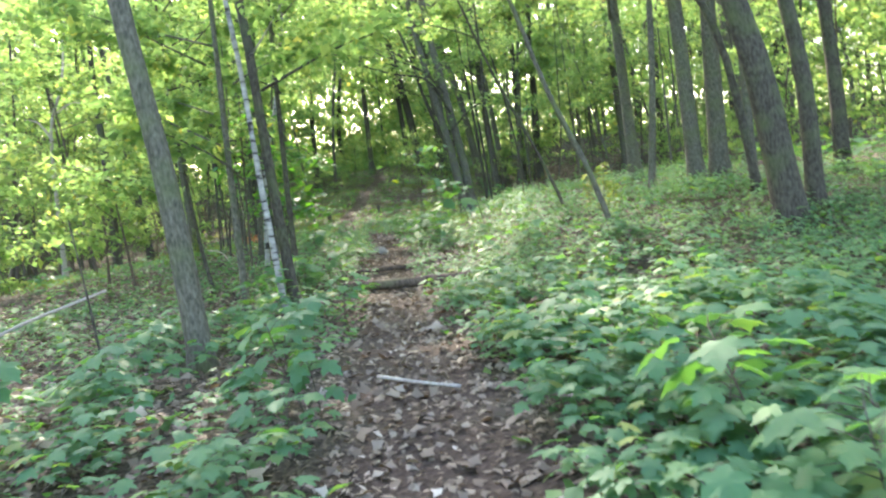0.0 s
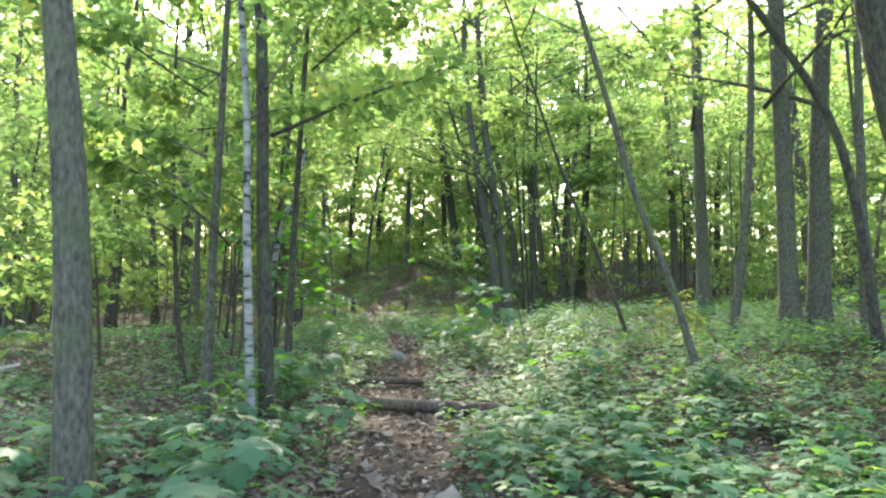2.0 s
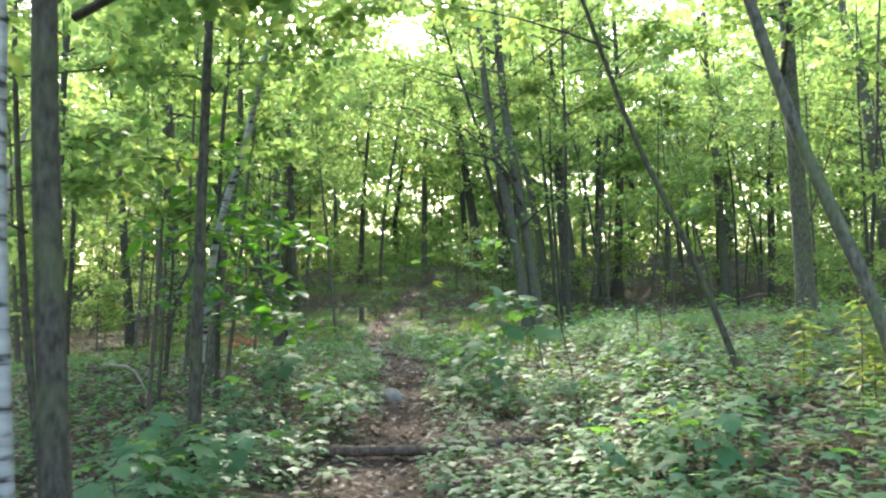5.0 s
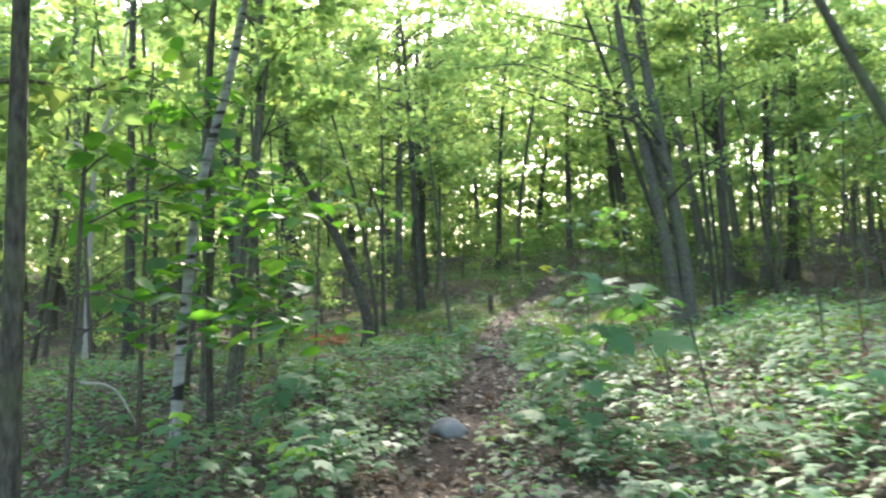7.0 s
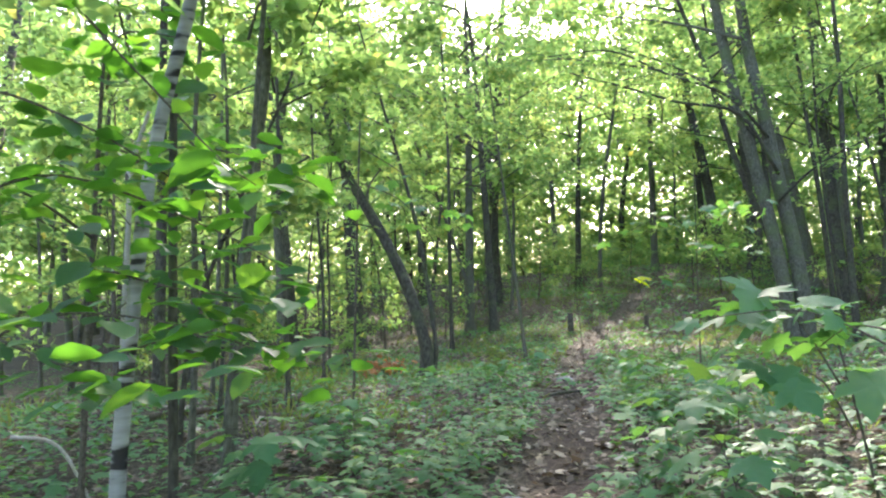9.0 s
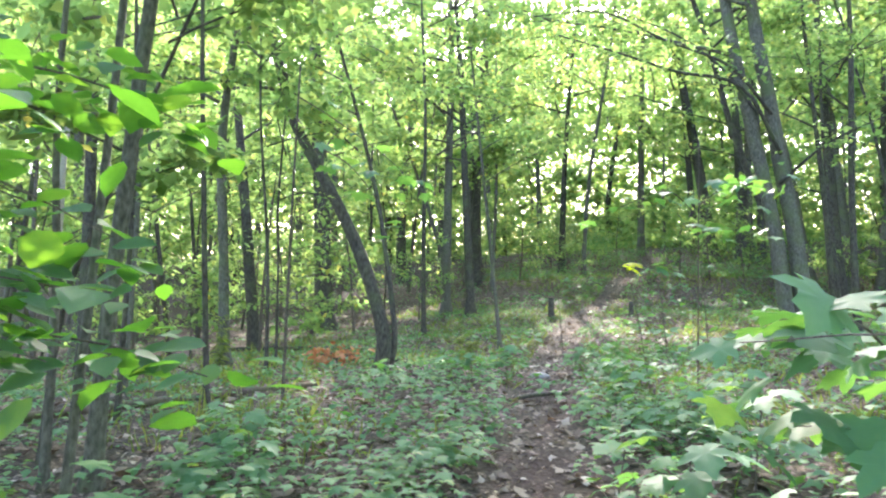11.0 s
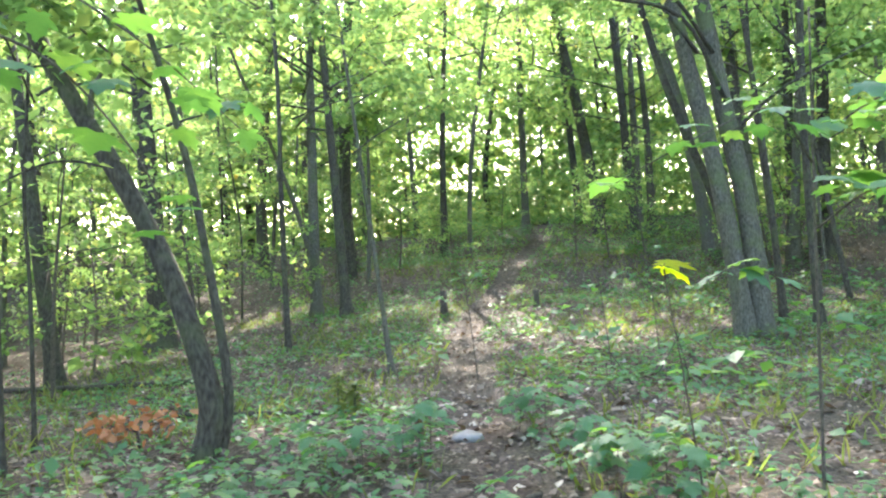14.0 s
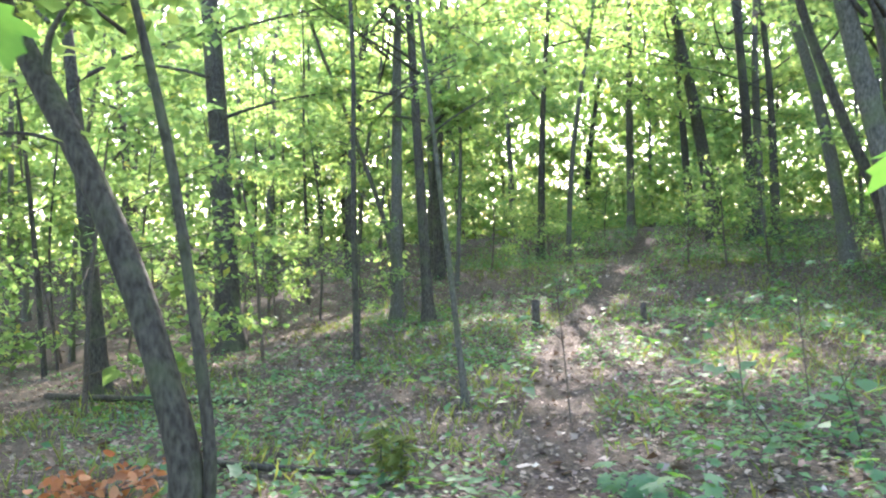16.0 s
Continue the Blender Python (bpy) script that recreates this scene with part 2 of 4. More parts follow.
def tubes_mesh(name, pieces, mat):
    vs, qs, cs, n = [], [], [], 0
    for v, q, c in pieces:
        vs.append(v), qs.append(q + n), cs.append(c + n)
        n += len(v)
    return mesh_from(name, np.vstack(vs), [np.vstack(qs), np.vstack(cs)], mat, smooth_faces=True)


# leaf outlines: x across, y along, z the fold; the stalk at the origin
RHOMB = (np.array([(0, 0, 0), (0.34, 0.45, 0.07), (0, 1, -0.05), (-0.34, 0.45, 0.07)]), np.array([(0, 1, 2), (0, 2, 3)]))
OVAL = (np.array([(0, 0, 0), (0.24, 0.2, 0.05), (0.33, 0.5, 0.07), (0.2, 0.8, 0.03), (0, 1, -0.06), (-0.2, 0.8, 0.03), (-0.33, 0.5, 0.07), (-0.24, 0.2, 0.05),
                  (0, 0.5, 0)]), np.array([(0, 1, 8), (1, 2, 8), (2, 3, 8), (3, 4, 8), (4, 5, 8), (5, 6, 8), (6, 7, 8), (7, 0, 8)]))
MAPLE_SIDE = [(0.15, -0.05, 0.01), (0.38, -0.03, -0.05), (0.31, 0.09, 0.0), (0.27, 0.17, 0.02), (0.46, 0.25, -0.02), (0.60, 0.47, -0.08), (0.43, 0.50, -0.02), (0.30, 0.49, 0.02),
              (0.28, 0.62, 0.01), (0.30, 0.75, -0.03), (0.14, 0.83, -0.03)]
LOBED = (np.array([(0, 0.03, 0.0)] + MAPLE_SIDE + [(0, 1.06, -0.12)] + [(-x, y, z) for x, y, z in MAPLE_SIDE[::-1]] + [(0, 0.32, 0.04)]),
         np.array([(i, (i + 1) % 24, 24) for i in range(24)]))


TRI = (np.array([(-0.3, 0.1, 0), (0.3, 0.25, 0.04), (0, 1, -0.06)]), np.array([(0, 1, 2)]))
STAR = (np.array([(0, 0, 0), (0.56, 0.3, -0.06), (0.25, 0.48, 0.04), (0, 1.0, -0.1), (-0.25, 0.48, 0.04), (-0.56, 0.3, -0.06)]),
        np.array([(0, 1, 2), (0, 2, 4), (2, 3, 4), (0, 4, 5)]))


def leaf_arrays(at, size, outline, tilt=0.35, yaw=None, droop=0.0, spread=0.3):
    """Leaves at the points: turned any way, leaning by about tilt."""
    at = np.asarray(at, float)
    n = len(at)
    tv, tf = outline
    yaw = rng.uniform(0, 2 * np.pi, n) if yaw is None else yaw
    p, r = rng.normal(-droop, tilt, n), rng.normal(0, tilt, n)
    s = size * np.exp(rng.normal(0, spread, n))
    loc = tv[None] * s[:, None, None]
    x, y, z = loc[..., 0], loc[..., 1], loc[..., 2]
    cr, sr, cp, sp, cy, sy = [f(a)[:, None] for a in (r, p, yaw) for f in (np.cos, np.sin)]
    x, z = x * cr + z * sr, -x * sr + z * cr
    y, z = y * cp - z * sp, y * sp + z * cp
    x, y = x * cy - y * sy, x * sy + y * cy
    verts = (np.stack([x, y, z], -1) + at[:, None]).reshape(-1, 3)
    faces = (tf[None] + (np.arange(n) * len(tv))[:, None, None]).reshape(-1, 3)
    tint = np.repeat(np.clip(rng.normal(0.42, 0.2, n), 0, 1), len(tf))
    return verts, faces, tint


def leaves_mesh(name, at, size, outline, mat, tilt=0.35, droop=0.0, yaw=None, spread=0.3):
    v, f, t = leaf_arrays(at, size, outline, tilt, yaw, droop, spread)
    return mesh_from(name, v, [f], mat, tint=t)


LEAF_MESHES = {}


def leaf_mesh(outline, mat):
    """A few leaves of one kind, alike but for their tint."""
    key = (len(outline[0]), mat.name)
    if key not in LEAF_MESHES:
        LEAF_MESHES[key] = [mesh_from("leaf", outline[0], [outline[1]], mat, tint=np.full(len(outline[1]), t)) for t in (0.15, 0.3, 0.4, 0.5, 0.65)]
    return LEAF_MESHES[key][rng.integers(0, 5)]


def leaf_part(owner, at, size, outline, mat, yaw=None, tilt=0.25, droop=0.2):
    ob = part("leaf", leaf_mesh(outline, mat), owner)
    yaw = rng.uniform(0, 6.28) if yaw is None else yaw
    s = size * math.exp(rng.normal(0, 0.2))
    ob.matrix_basis = Matrix.LocRotScale(Vector(at), Euler((rng.normal(-droop, tilt), rng.normal(0, tilt), yaw)), (s, s, s))


# ---- trees ----
def trunk_line(points, height, wobble, base):
    """From under the ground through the given offsets and on up to the tree's height."""
    p = [np.array((0, 0, -0.25)), np.array((0, 0, 0.0))] + [np.asarray(q, float) for q in points]
    end = p[-1]
    way = (p[-1] - p[-2]) / max(0.1, np.linalg.norm(p[-1] - p[-2]))
    while end[2] < height - 0.5:
        way = way * 0.8 + np.array((0, 0, 0.2)) + np.append(rng.normal(0, wobble, 2), 0)
        way /= np.linalg.norm(way)
        end = end + way * min(2.2, max(0.6, (height - end[2]) / max(0.3, way[2])))
        p.append(end)
    return curve_points(p, 5) + base


def spray(start, way, length, r, sub=3, per=60, lift=0.25, sides=5):
    """A limb with side twigs, and places for its leaves in flat layers along it."""
    way = way / np.linalg.norm(way)
    side = np.cross(way, (0, 0, 1.0))
    side /= np.linalg.norm(side) + 1e-9
    k = np.linspace(0, 1, 6)[:, None]
    line = start + way * length * k + np.array((0, 0, 1.0)) * lift * length * k * (1 - 0.7 * k) + side * length * 0.12 * np.sin(3 * k + rng.uniform(0, 6))
    pieces = [tube(line, np.linspace(r, r * 0.25, 6), sides)]
    spots = []
    for i in range(sub):
        u = 0.3 + 0.65 * (i + rng.uniform(0, 1)) / sub
        o = np.array([np.interp(u, k[:, 0], line[:, c]) for c in range(3)])
        w = way * rng.uniform(0.4, 0.9) + side * rng.choice((-1, 1)) * rng.uniform(0.5, 1.0) + np.array((0, 0, rng.uniform(-0.1, 0.2)))
        w /= np.linalg.norm(w)
        ln = length * rng.uniform(0.3, 0.55)
        q = np.linspace(0, 1, 4)[:, None]
        tw = o + w * ln * q - np.array((0, 0, 1.0)) * 0.1 * ln * q * q
        pieces.append(tube(tw[::3] if sides < 5 else tw, np.linspace(r * 0.45, r * 0.12, 2 if sides < 5 else 4), 3))
        m = per
        a = rng.uniform(0.1, 1.15, m)[:, None]
        spots.append(o + w * ln * a + rng.normal(0, 1, (m, 3)) * np.array((0.2, 0.2, 0.13)) * (0.35 + ln * 0.35))
    m = per
    a = rng.uniform(0.35, 1.1, m)[:, None]
    spots.append(start + way * length * a + np.array((0, 0, 1.0)) * lift * length * a * (1 - 0.7 * a) + rng.normal(0, 1, (m, 3)) * np.array((0.22, 0.22, 0.15)) * (0.35 + length * 0.15))
    return pieces, np.vstack(spots)


def build_tree(name, base, points, r, height, bark, limbs=9, low=2.2, reach=2.2, per=75, leaf=0.1, outline=RHOMB, sub=3, wobble=0.07, taper=0.25, sides=10, flare=0.5, limb_sides=5, mat=None, joined=False):
    """A tree: trunk, limbs and a crown of leaves, under an empty at its foot."""
    root = new(name)
    root.location = base
    line = trunk_line(points, height, wobble, np.zeros(3))
    z = np.clip(line[:, 2] / height, 0, 1)
    rad = r * (1 - (1 - taper) * z) * (1 + flare * np.exp(-np.clip(line[:, 2], 0, 9) / max(0.12, 1.6 * r)))
    rad[-1] *= 0.4
    part("trunk", tubes_mesh("trunk", [tube(line, rad, sides, 0.07, rng.uniform(0, 6))], bark), root)
    spots, twigs = [], []
    for i in range(limbs):
        h = low + (height * 0.97 - low) * ((i + rng.uniform(0, 0.8)) / limbs)
        o = np.array([np.interp(h, line[:, 2], line[:, c]) for c in range(3)])
        a = rng.uniform(0, 2 * np.pi)
        k = (h - low) / (height - low)
        ln = reach * (0.55 + 0.9 * np.sin(np.pi * min(0.92, 0.2 + 0.75 * k))) * rng.uniform(0.7, 1.25)
        pieces, s = spray(o, np.array((np.cos(a), np.sin(a), rng.uniform(0.05, 0.5))), ln, max(0.012, min(0.042, r * (0.34 - 0.16 * k))), sub, per, 0.25, limb_sides)
        if joined:
            twigs += pieces
        else:
            part("limb", tubes_mesh("limb", pieces, bark), root)
        spots.append(s)
    if twigs:
        part("bough", tubes_mesh("bough", twigs, bark), root)["kind"] = "stuff"
    if spots:
        part("crown", leaves_mesh("crown", np.vstack(spots), leaf, outline, mat or M_LEAF, 0.55, 0.2), root)
    return root


def tree(name, label, x, y, points, r, height, bark=None, **more):
    ob = build_tree(name, (x, y, float(land(x, y))), points, r, height, bark or M_BARK, **more)
    return tagged(ob, label, "tree")


# ---- ground ----
def build_ground():
    xs = np.concatenate([np.linspace(-600, -40, 15)[:-1], np.linspace(-40, -12, 29)[:-1], np.arange(-12, 12, 0.15), np.linspace(12, 40, 29), np.linspace(40, 600, 15)[1:]])
    ys = np.concatenate([np.linspace(-300, -10, 12)[:-1], np.arange(-10, 34, 0.16), np.linspace(34, 90, 57), np.linspace(90, 900, 20)[1:]])
    gx, gy = np.meshgrid(xs, ys)
    gz = land(gx, gy) + 0.012 * np.sin(9.1 * gx + 3 * np.sin(2.3 * gy)) * np.sin(7.7 * gy + 2 * np.sin(3.1 * gx))
    off = np.abs(gx - trail_x(gy)) + 0.12 * np.sin(2.2 * gy) + 0.08 * np.sin(5.1 * gy + gx)
    w = (1 - smooth((off - 0.34 + 0.26 * smooth((gy - 10.5) / 3)) / 0.35)) * (1 - 0.6 * smooth((gy - 22) / 8))
    n, m = gx.shape
    i, j = np.meshgrid(np.arange(n - 1), np.arange(m - 1), indexing="ij")
    q = np.stack([i * m + j, i * m + j + 1, (i + 1) * m + j + 1, (i + 1) * m + j], -1).reshape(-1, 4)
    me = mesh_from("ground", np.stack([gx, gy, gz], -1).reshape(-1, 3), [q], M_SOIL, smooth_faces=True, field=("worn", w.ravel()))
    tagged(new("ground", me), "forest floor of dark soil and leaf litter with a worn path", "ground", kind="structure")


build_ground()

# ---- the trees beside the path ----
GREY = "grey-barked young maple standing in the undergrowth"
DARK = "dark-barked slender tree with sparse green leaves"
tree("maple_tree", "straight grey-barked maple close beside the path", -1.55, 8.35, [(-0.09, 0, 1.6), (-0.26, 0, 3.15)], 0.10, 13, low=4.2, reach=2.4, per=70)
tree("birch_tree", "slender white birch with dark bands on its bark", -1.37, 11.1, [(-0.1, 0, 1.75), (-0.17, 0, 3.2)], 0.04, 9, M_BIRCH, limbs=7, low=3.0, reach=1.3, flare=0.2)
tree("maple_tree", "dark grey maple beside the white birch", -1.28, 11.3, [(-0.1, 0, 1.85), (-0.22, 0, 4.1)], 0.07, 11, M_BARK_DARK, low=2.6, reach=1.8)
tree("maple_sapling", DARK, -1.7, 13.85, [(0.04, 0, 1.95), (0.12, 0, 4.5)], 0.05, 8, M_BARK_DARK, limbs=7, low=2.2, reach=1.5)
tree("maple_sapling", "mossy grey sapling among low leaves", -1.95, 11.6, [(0.01, 0, 1.3), (0.04, 0, 2.75)], 0.05, 7, limbs=14, low=1.5, reach=1.5, per=110)
tree("maple_sapling", DARK, -3.1, 14.2, [(-0.15, 0, 1.2)], 0.035, 6.5, M_BARK_DARK, limbs=14, low=1.3, reach=1.5, per=110)
OAK = tree("oak_tree", "tall oak, one of two stems leaning over a shared foot", 1.97, 31.35, [(-0.04, -0.02, 1.1), (-0.17, -0.05, 2.4), (-0.39, -0.1, 3.7), (-0.55, -0.15, 4.8), (-0.8, -0.2, 6.4)], 0.175, 17, limbs=18, low=6.0, reach=3.6, per=115, leaf=0.13, sides=12)
OAK_2 = tree("oak_tree", "second oak stem, leaning away from its twin", 1.72, 31.25, [(-0.14, -0.03, 1.3), (-0.29, -0.06, 2.4), (-0.52, -0.1, 3.7), (-0.74, -0.15, 4.8), (-1.05, -0.2, 6.5)], 0.16, 16, limbs=16, low=6.0, reach=3.6, per=115, leaf=0.13, sides=12)
tree("oak_tree", "thin third oak stem leaning out behind the others", 1.75, 31.75, [(-0.25, 0, 2.0), (-0.7, 0, 3.4), (-1.1, 0, 4.7), (-1.5, 0, 6.4)], 0.09, 12, M_BARK_DARK, limbs=9, low=6.0, reach=2.2, per=90, leaf=0.13)
tree("maple_sapling", "thin dark sapling leaning over the seedlings", 2.76, 15.0, [(-0.2, 0, 0.6), (-0.5, -0.02, 1.35), (-0.98, -0.05, 2.45)], 0.03, 6, M_BARK_DARK, limbs=6, low=2.8, reach=1.4, flare=0.2)
tree("maple_tree", "crooked grey tree bowing upwards from the bank", 2.92, 12.4, [(-0.14, 0, 0.5), (-0.32, -0.02, 1.05), (-0.68, -0.04, 1.95), (-1.0, -0.05, 3.0)], 0.042, 8, limbs=9, low=3.6, reach=2.0)
tree("maple_tree", "straight pale grey maple on the bank", 5.25, 19.8, [(-0.12, -0.01, 3.8), (-0.15, -0.01, 5.8)], 0.135, 14, limbs=13, low=3.4, reach=2.4)
tree("maple_tree", "pale grey maple with a dark foot, one of a pair", 5.35, 16.0, [(-0.12, 0, 3.5), (-0.2, 0, 5.8)], 0.15, 15, limbs=13, low=3.2, reach=2.6)
tree("maple_tree", "pale grey maple standing close by its twin", 5.8, 16.1, [(0.08, 0, 3.8), (0.2, 0, 5.8)], 0.165, 15, limbs=13, low=3.4, reach=2.6)
tree("maple_tree", "thin crooked tree leaning across its neighbours", 5.6, 14.0, [(-0.45, -0.02, 2.6), (-1.4, -0.05, 4.2), (-2.0, -0.08, 5.0)], 0.075, 8, M_BARK_DARK, limbs=6, low=4.4, reach=1.6)
tree("cherry_tree", "thick dark leaning trunk rising from one foot", 5.0, 11.6, [(-0.27, 0, 1.9), (-0.6, 0, 3.3)], 0.19, 13, M_BARK_DARK, limbs=10, low=4.2, reach=2.6, sides=12)
tree("cherry_tree", "dark leaning stem beside a thicker trunk", 5.6, 12.2, [(-0.04, 0, 1.7), (-0.28, 0, 3.4)], 0.12, 12, M_BARK_DARK, limbs=9, low=4.2, reach=2.3)
tree("cherry_tree", "slim dark trunk among green leaves", 7.6, 15.2, [(-0.02, 0, 1.7), (-0.14, 0, 3.7)], 0.13, 13, M_BARK_DARK, limbs=9, low=4.0, reach=2.3)
tree("birch_tree", "white birch leaning in an arch over saplings", -2.74, 16.6, [(0.06, 0, 0.7), (0.14, 0, 1.35), (0.22, 0, 1.95), (0.36, 0, 2.5), (0.58, 0, 3.2)], 0.047, 10, M_BIRCH, limbs=8, low=3.5, reach=1.6, flare=0.3)
tree("maple_tree", "pale grey trunk leaning over the undergrowth", -3.22, 18.3, [(0.12, 0, 1.2), (0.22, 0, 1.9), (0.3, 0, 2.5), (0.4, 0, 3.5)], 0.056, 10, limbs=8, low=3.6, reach=1.8)
tree("maple_tree", "dark trunk growing close to a leaning birch", -2.62, 16.95, [(0.0, 0, 1.5), (0.03, 0, 3.2)], 0.032, 9, M_BARK_DARK, limbs=7, low=3.0, reach=1.4)
tree("maple_sapling", DARK, -4.5, 19.9, [(0.05, 0.02, 1.0), (0.09, 0.03, 2.0)], 0.026, 8, M_BARK_DARK, limbs=7, low=2.4, reach=1.4)
tree("maple_sapling", "slim grey sapling curving gently upwards", -2.75, 17.6, [(0.14, 0.05, 1.5), (0.27, 0.1, 3.1)], 0.028, 7.5, M_BARK, limbs=6, low=2.6, reach=1.2)
tree("maple_sapling", DARK, -3.95, 18.6, [(0.12, 0.04, 1.05), (0.4, 0.15, 1.85)], 0.026, 4.5, M_BARK_DARK, limbs=6, low=1.6, reach=0.9)
tree("maple_sapling", DARK, -4.1, 20.6, [(-0.05, -0.02, 1.93), (-0.08, -0.03, 4.29)], 0.03, 9, M_BARK_DARK, limbs=7, low=3.0, reach=1.5)
tree("maple_sapling", "thin grey sapling with a mossy foot", -3.5, 18.2, [(0.04, 0.02, 1.2), (0.02, 0.03, 2.6)], 0.03, 6, limbs=6, low=2.2, reach=1.1)
tree("maple_sapling", "thin grey sapling with a mossy foot", -5.6, 21.2, [(0.1, 0.02, 1.6), (0.16, 0.03, 3.6)], 0.03, 8, limbs=6, low=3.0, reach=1.3)
tree("oak_tree", "stout dark oak among thinner trunks", -10.5, 34.7, [(-0.12, -0.03, 4.2), (-0.35, -0.1, 9.0)], 0.28, 16, M_BARK_DARK, limbs=12, low=5.0, reach=3.2, leaf=0.16, sides=12)
CROOKED = tree("crooked_maple", "crooked grey tree leaning far over with a kinked stem", -3.84, 23.9, [(0.07, 0, 0.4), (-0.08, 0, 1.0), (-0.32, 0, 1.65), (-0.62, 0, 2.25), (-0.98, 0, 2.85), (-1.35, 0, 3.55), (-1.68, 0, 4.7)], 0.1, 9, M_BARK_DARK, limbs=8, low=3.6, reach=2.0, flare=0.25)
tree("maple_sapling", "dark slender stem curving close to the crooked tree", -3.73, 23.95, [(0.08, 0, 0.4), (0.05, 0, 0.9), (-0.05, 0, 1.6), (-0.17, 0, 2.3), (-0.42, 0, 3.3)], 0.042, 6, M_BARK_DARK, limbs=6, low=2.8, reach=1.2, flare=0.2)
tree("maple_sapling", "thin straight sapling with few leaves beside the path", -3.6, 29.0, [(-0.15, -0.02, 1.7), (-0.45, -0.06, 4.8)], 0.043, 7, M_BARK, limbs=6, low=2.8, reach=1.2)
tree("maple_tree", DARK, -6.8, 37.2, [(-0.14, -0.02, 3.8), (-0.33, -0.06, 8.4)], 0.14, 14, M_BARK_DARK, limbs=15, low=4.4, reach=2.8, per=80, leaf=0.14)
tree("maple_tree", GREY, -7.9, 38.0, [(0.06, 0.01, 2.8), (0.2, 0.04, 8.6)], 0.16, 14, limbs=15, low=4.4, reach=2.8, per=80, leaf=0.14)
tree("maple_tree", "dark grey trunk with mossy green foot", -6.4, 24.1, [(-0.03, -0.01, 1.6), (-0.06, -0.03, 3.5)], 0.085, 10, limbs=8, low=3.2, reach=1.8)
tree("maple_tree", DARK, -9.9, 30.2, [(-0.28, -0.08, 3.7), (-0.6, -0.14, 7.0)], 0.14, 13, M_BARK_DARK, limbs=9, low=4.6, reach=2.4, leaf=0.15)
tree("maple_sapling", DARK, -5.25, 23.4, [(0, 0, 1.6), (-0.12, -0.02, 3.6)], 0.026, 8, M_BARK_DARK, limbs=7, low=3.0, reach=1.5)
tree("maple_sapling", DARK, -5.6, 24.2, [(0.02, 0, 1.5), (0.01, 0, 2.4)], 0.022, 7, M_BARK_DARK, limbs=6, low=2.6, reach=1.4)
tree("maple_tree", DARK, -6.3, 49.2, [(0.2, -0.1, 5.0), (0.6, -0.3, 9.5)], 0.15, 15, M_BARK_DARK, limbs=15, low=6, reach=3.4, per=80, leaf=0.18)
tree("maple_tree", GREY, -3.3, 54.6, [(0.1, -0.2, 6.0), (0.3, -0.6, 11)], 0.19, 18, limbs=16, low=7.5, reach=4.0, per=70, leaf=0.2)
tree("maple_tree", DARK, -0.8, 57.2, [(-0.3, -0.1, 6.0), (-0.6, -0.3, 11)], 0.2, 18, M_BARK_DARK, limbs=16, low=7.5, reach=4.0, per=70, leaf=0.2)
tree("maple_tree", GREY, -4.9, 46.6, [(0.3, -0.1, 4.0), (1.2, -0.4, 9.0)], 0.1, 15, limbs=14, low=6, reach=3.4, per=90, leaf=0.16)
tree("maple_tree", "dark leaning trunk at the end of the clearing", 0.1, 52.5, [(-0.45, -0.1, 4.0), (-1.5, -0.4, 10)], 0.29, 16, M_BARK_DARK, limbs=10, low=4.0, reach=3.4, leaf=0.2)
tree("maple_tree", DARK, 1.4, 52.2, [(-0.1, 0, 5.6), (-0.4, -0.1, 10)], 0.24, 16, M_BARK_DARK, limbs=10, low=4.0, reach=3.2, leaf=0.2)
tree("maple_tree", DARK, 2.2, 51.5, [(-0.05, 0, 5.5), (-0.3, -0.1, 9.8)], 0.18, 15, M_BARK_DARK, limbs=10, low=4.0, reach=3.2, leaf=0.2)
tree("maple_tree", GREY, 5.1, 41.6, [(0.73, 0.15, 7.8)], 0.146, 14, limbs=11, per=85, low=5.0, reach=2.8, leaf=0.18)
tree("maple_tree", GREY, 4.4, 42.0, [(-0.74, -0.15, 8.1)], 0.165, 14, limbs=11, per=85, low=5.0, reach=2.8, leaf=0.18)
tree("maple_tree", "grey trunk leaning over the clearing", 3.3, 43.9, [(-0.74, -0.16, 4.8), (-1.9, -0.4, 8.8)], 0.215, 14, limbs=11, per=85, low=5.5, reach=2.8, leaf=0.18)
tree("maple_tree", DARK, 3.8, 40.3, [(-0.43, 0, 8.5)], 0.19, 14, M_BARK_DARK, limbs=11, per=85, low=5.0, reach=2.8, leaf=0.18)
tree("maple_tree", DARK, 5.4, 42.6, [(0.2, 0, 8.0)], 0.17, 14, M_BARK_DARK, limbs=11, per=85, low=5.0, reach=2.8, leaf=0.18)
tree("maple_tree", DARK, 6.2, 42.4, [(0.33, 0, 7.8)], 0.22, 14, M_BARK_DARK, limbs=11, per=85, low=5.0, reach=2.8, leaf=0.18)
tree("maple_tree", GREY, 10.5, 41.0, [(-0.35, 0, 7.7)], 0.21, 14, limbs=9, low=3.5, reach=2.8, leaf=0.18)
tree("maple_tree", DARK, 12.2, 40.5, [(0.1, 0, 5.6)], 0.17, 13, M_BARK_DARK, limbs=9, low=3.5, reach=2.8, leaf=0.18)
tree("maple_tree", GREY, 14.1, 34.7, [(-0.73, 0, 7.9)], 0.25, 15, limbs=9, low=4.0, reach=3.0, leaf=0.18)
tree("maple_tree", DARK, -6.5, 32.4, [(0, 0, 2.6), (0.05, 0, 5.2)], 0.06, 11, M_BARK_DARK, limbs=9, low=4.0, reach=2.8, per=75, leaf=0.13)
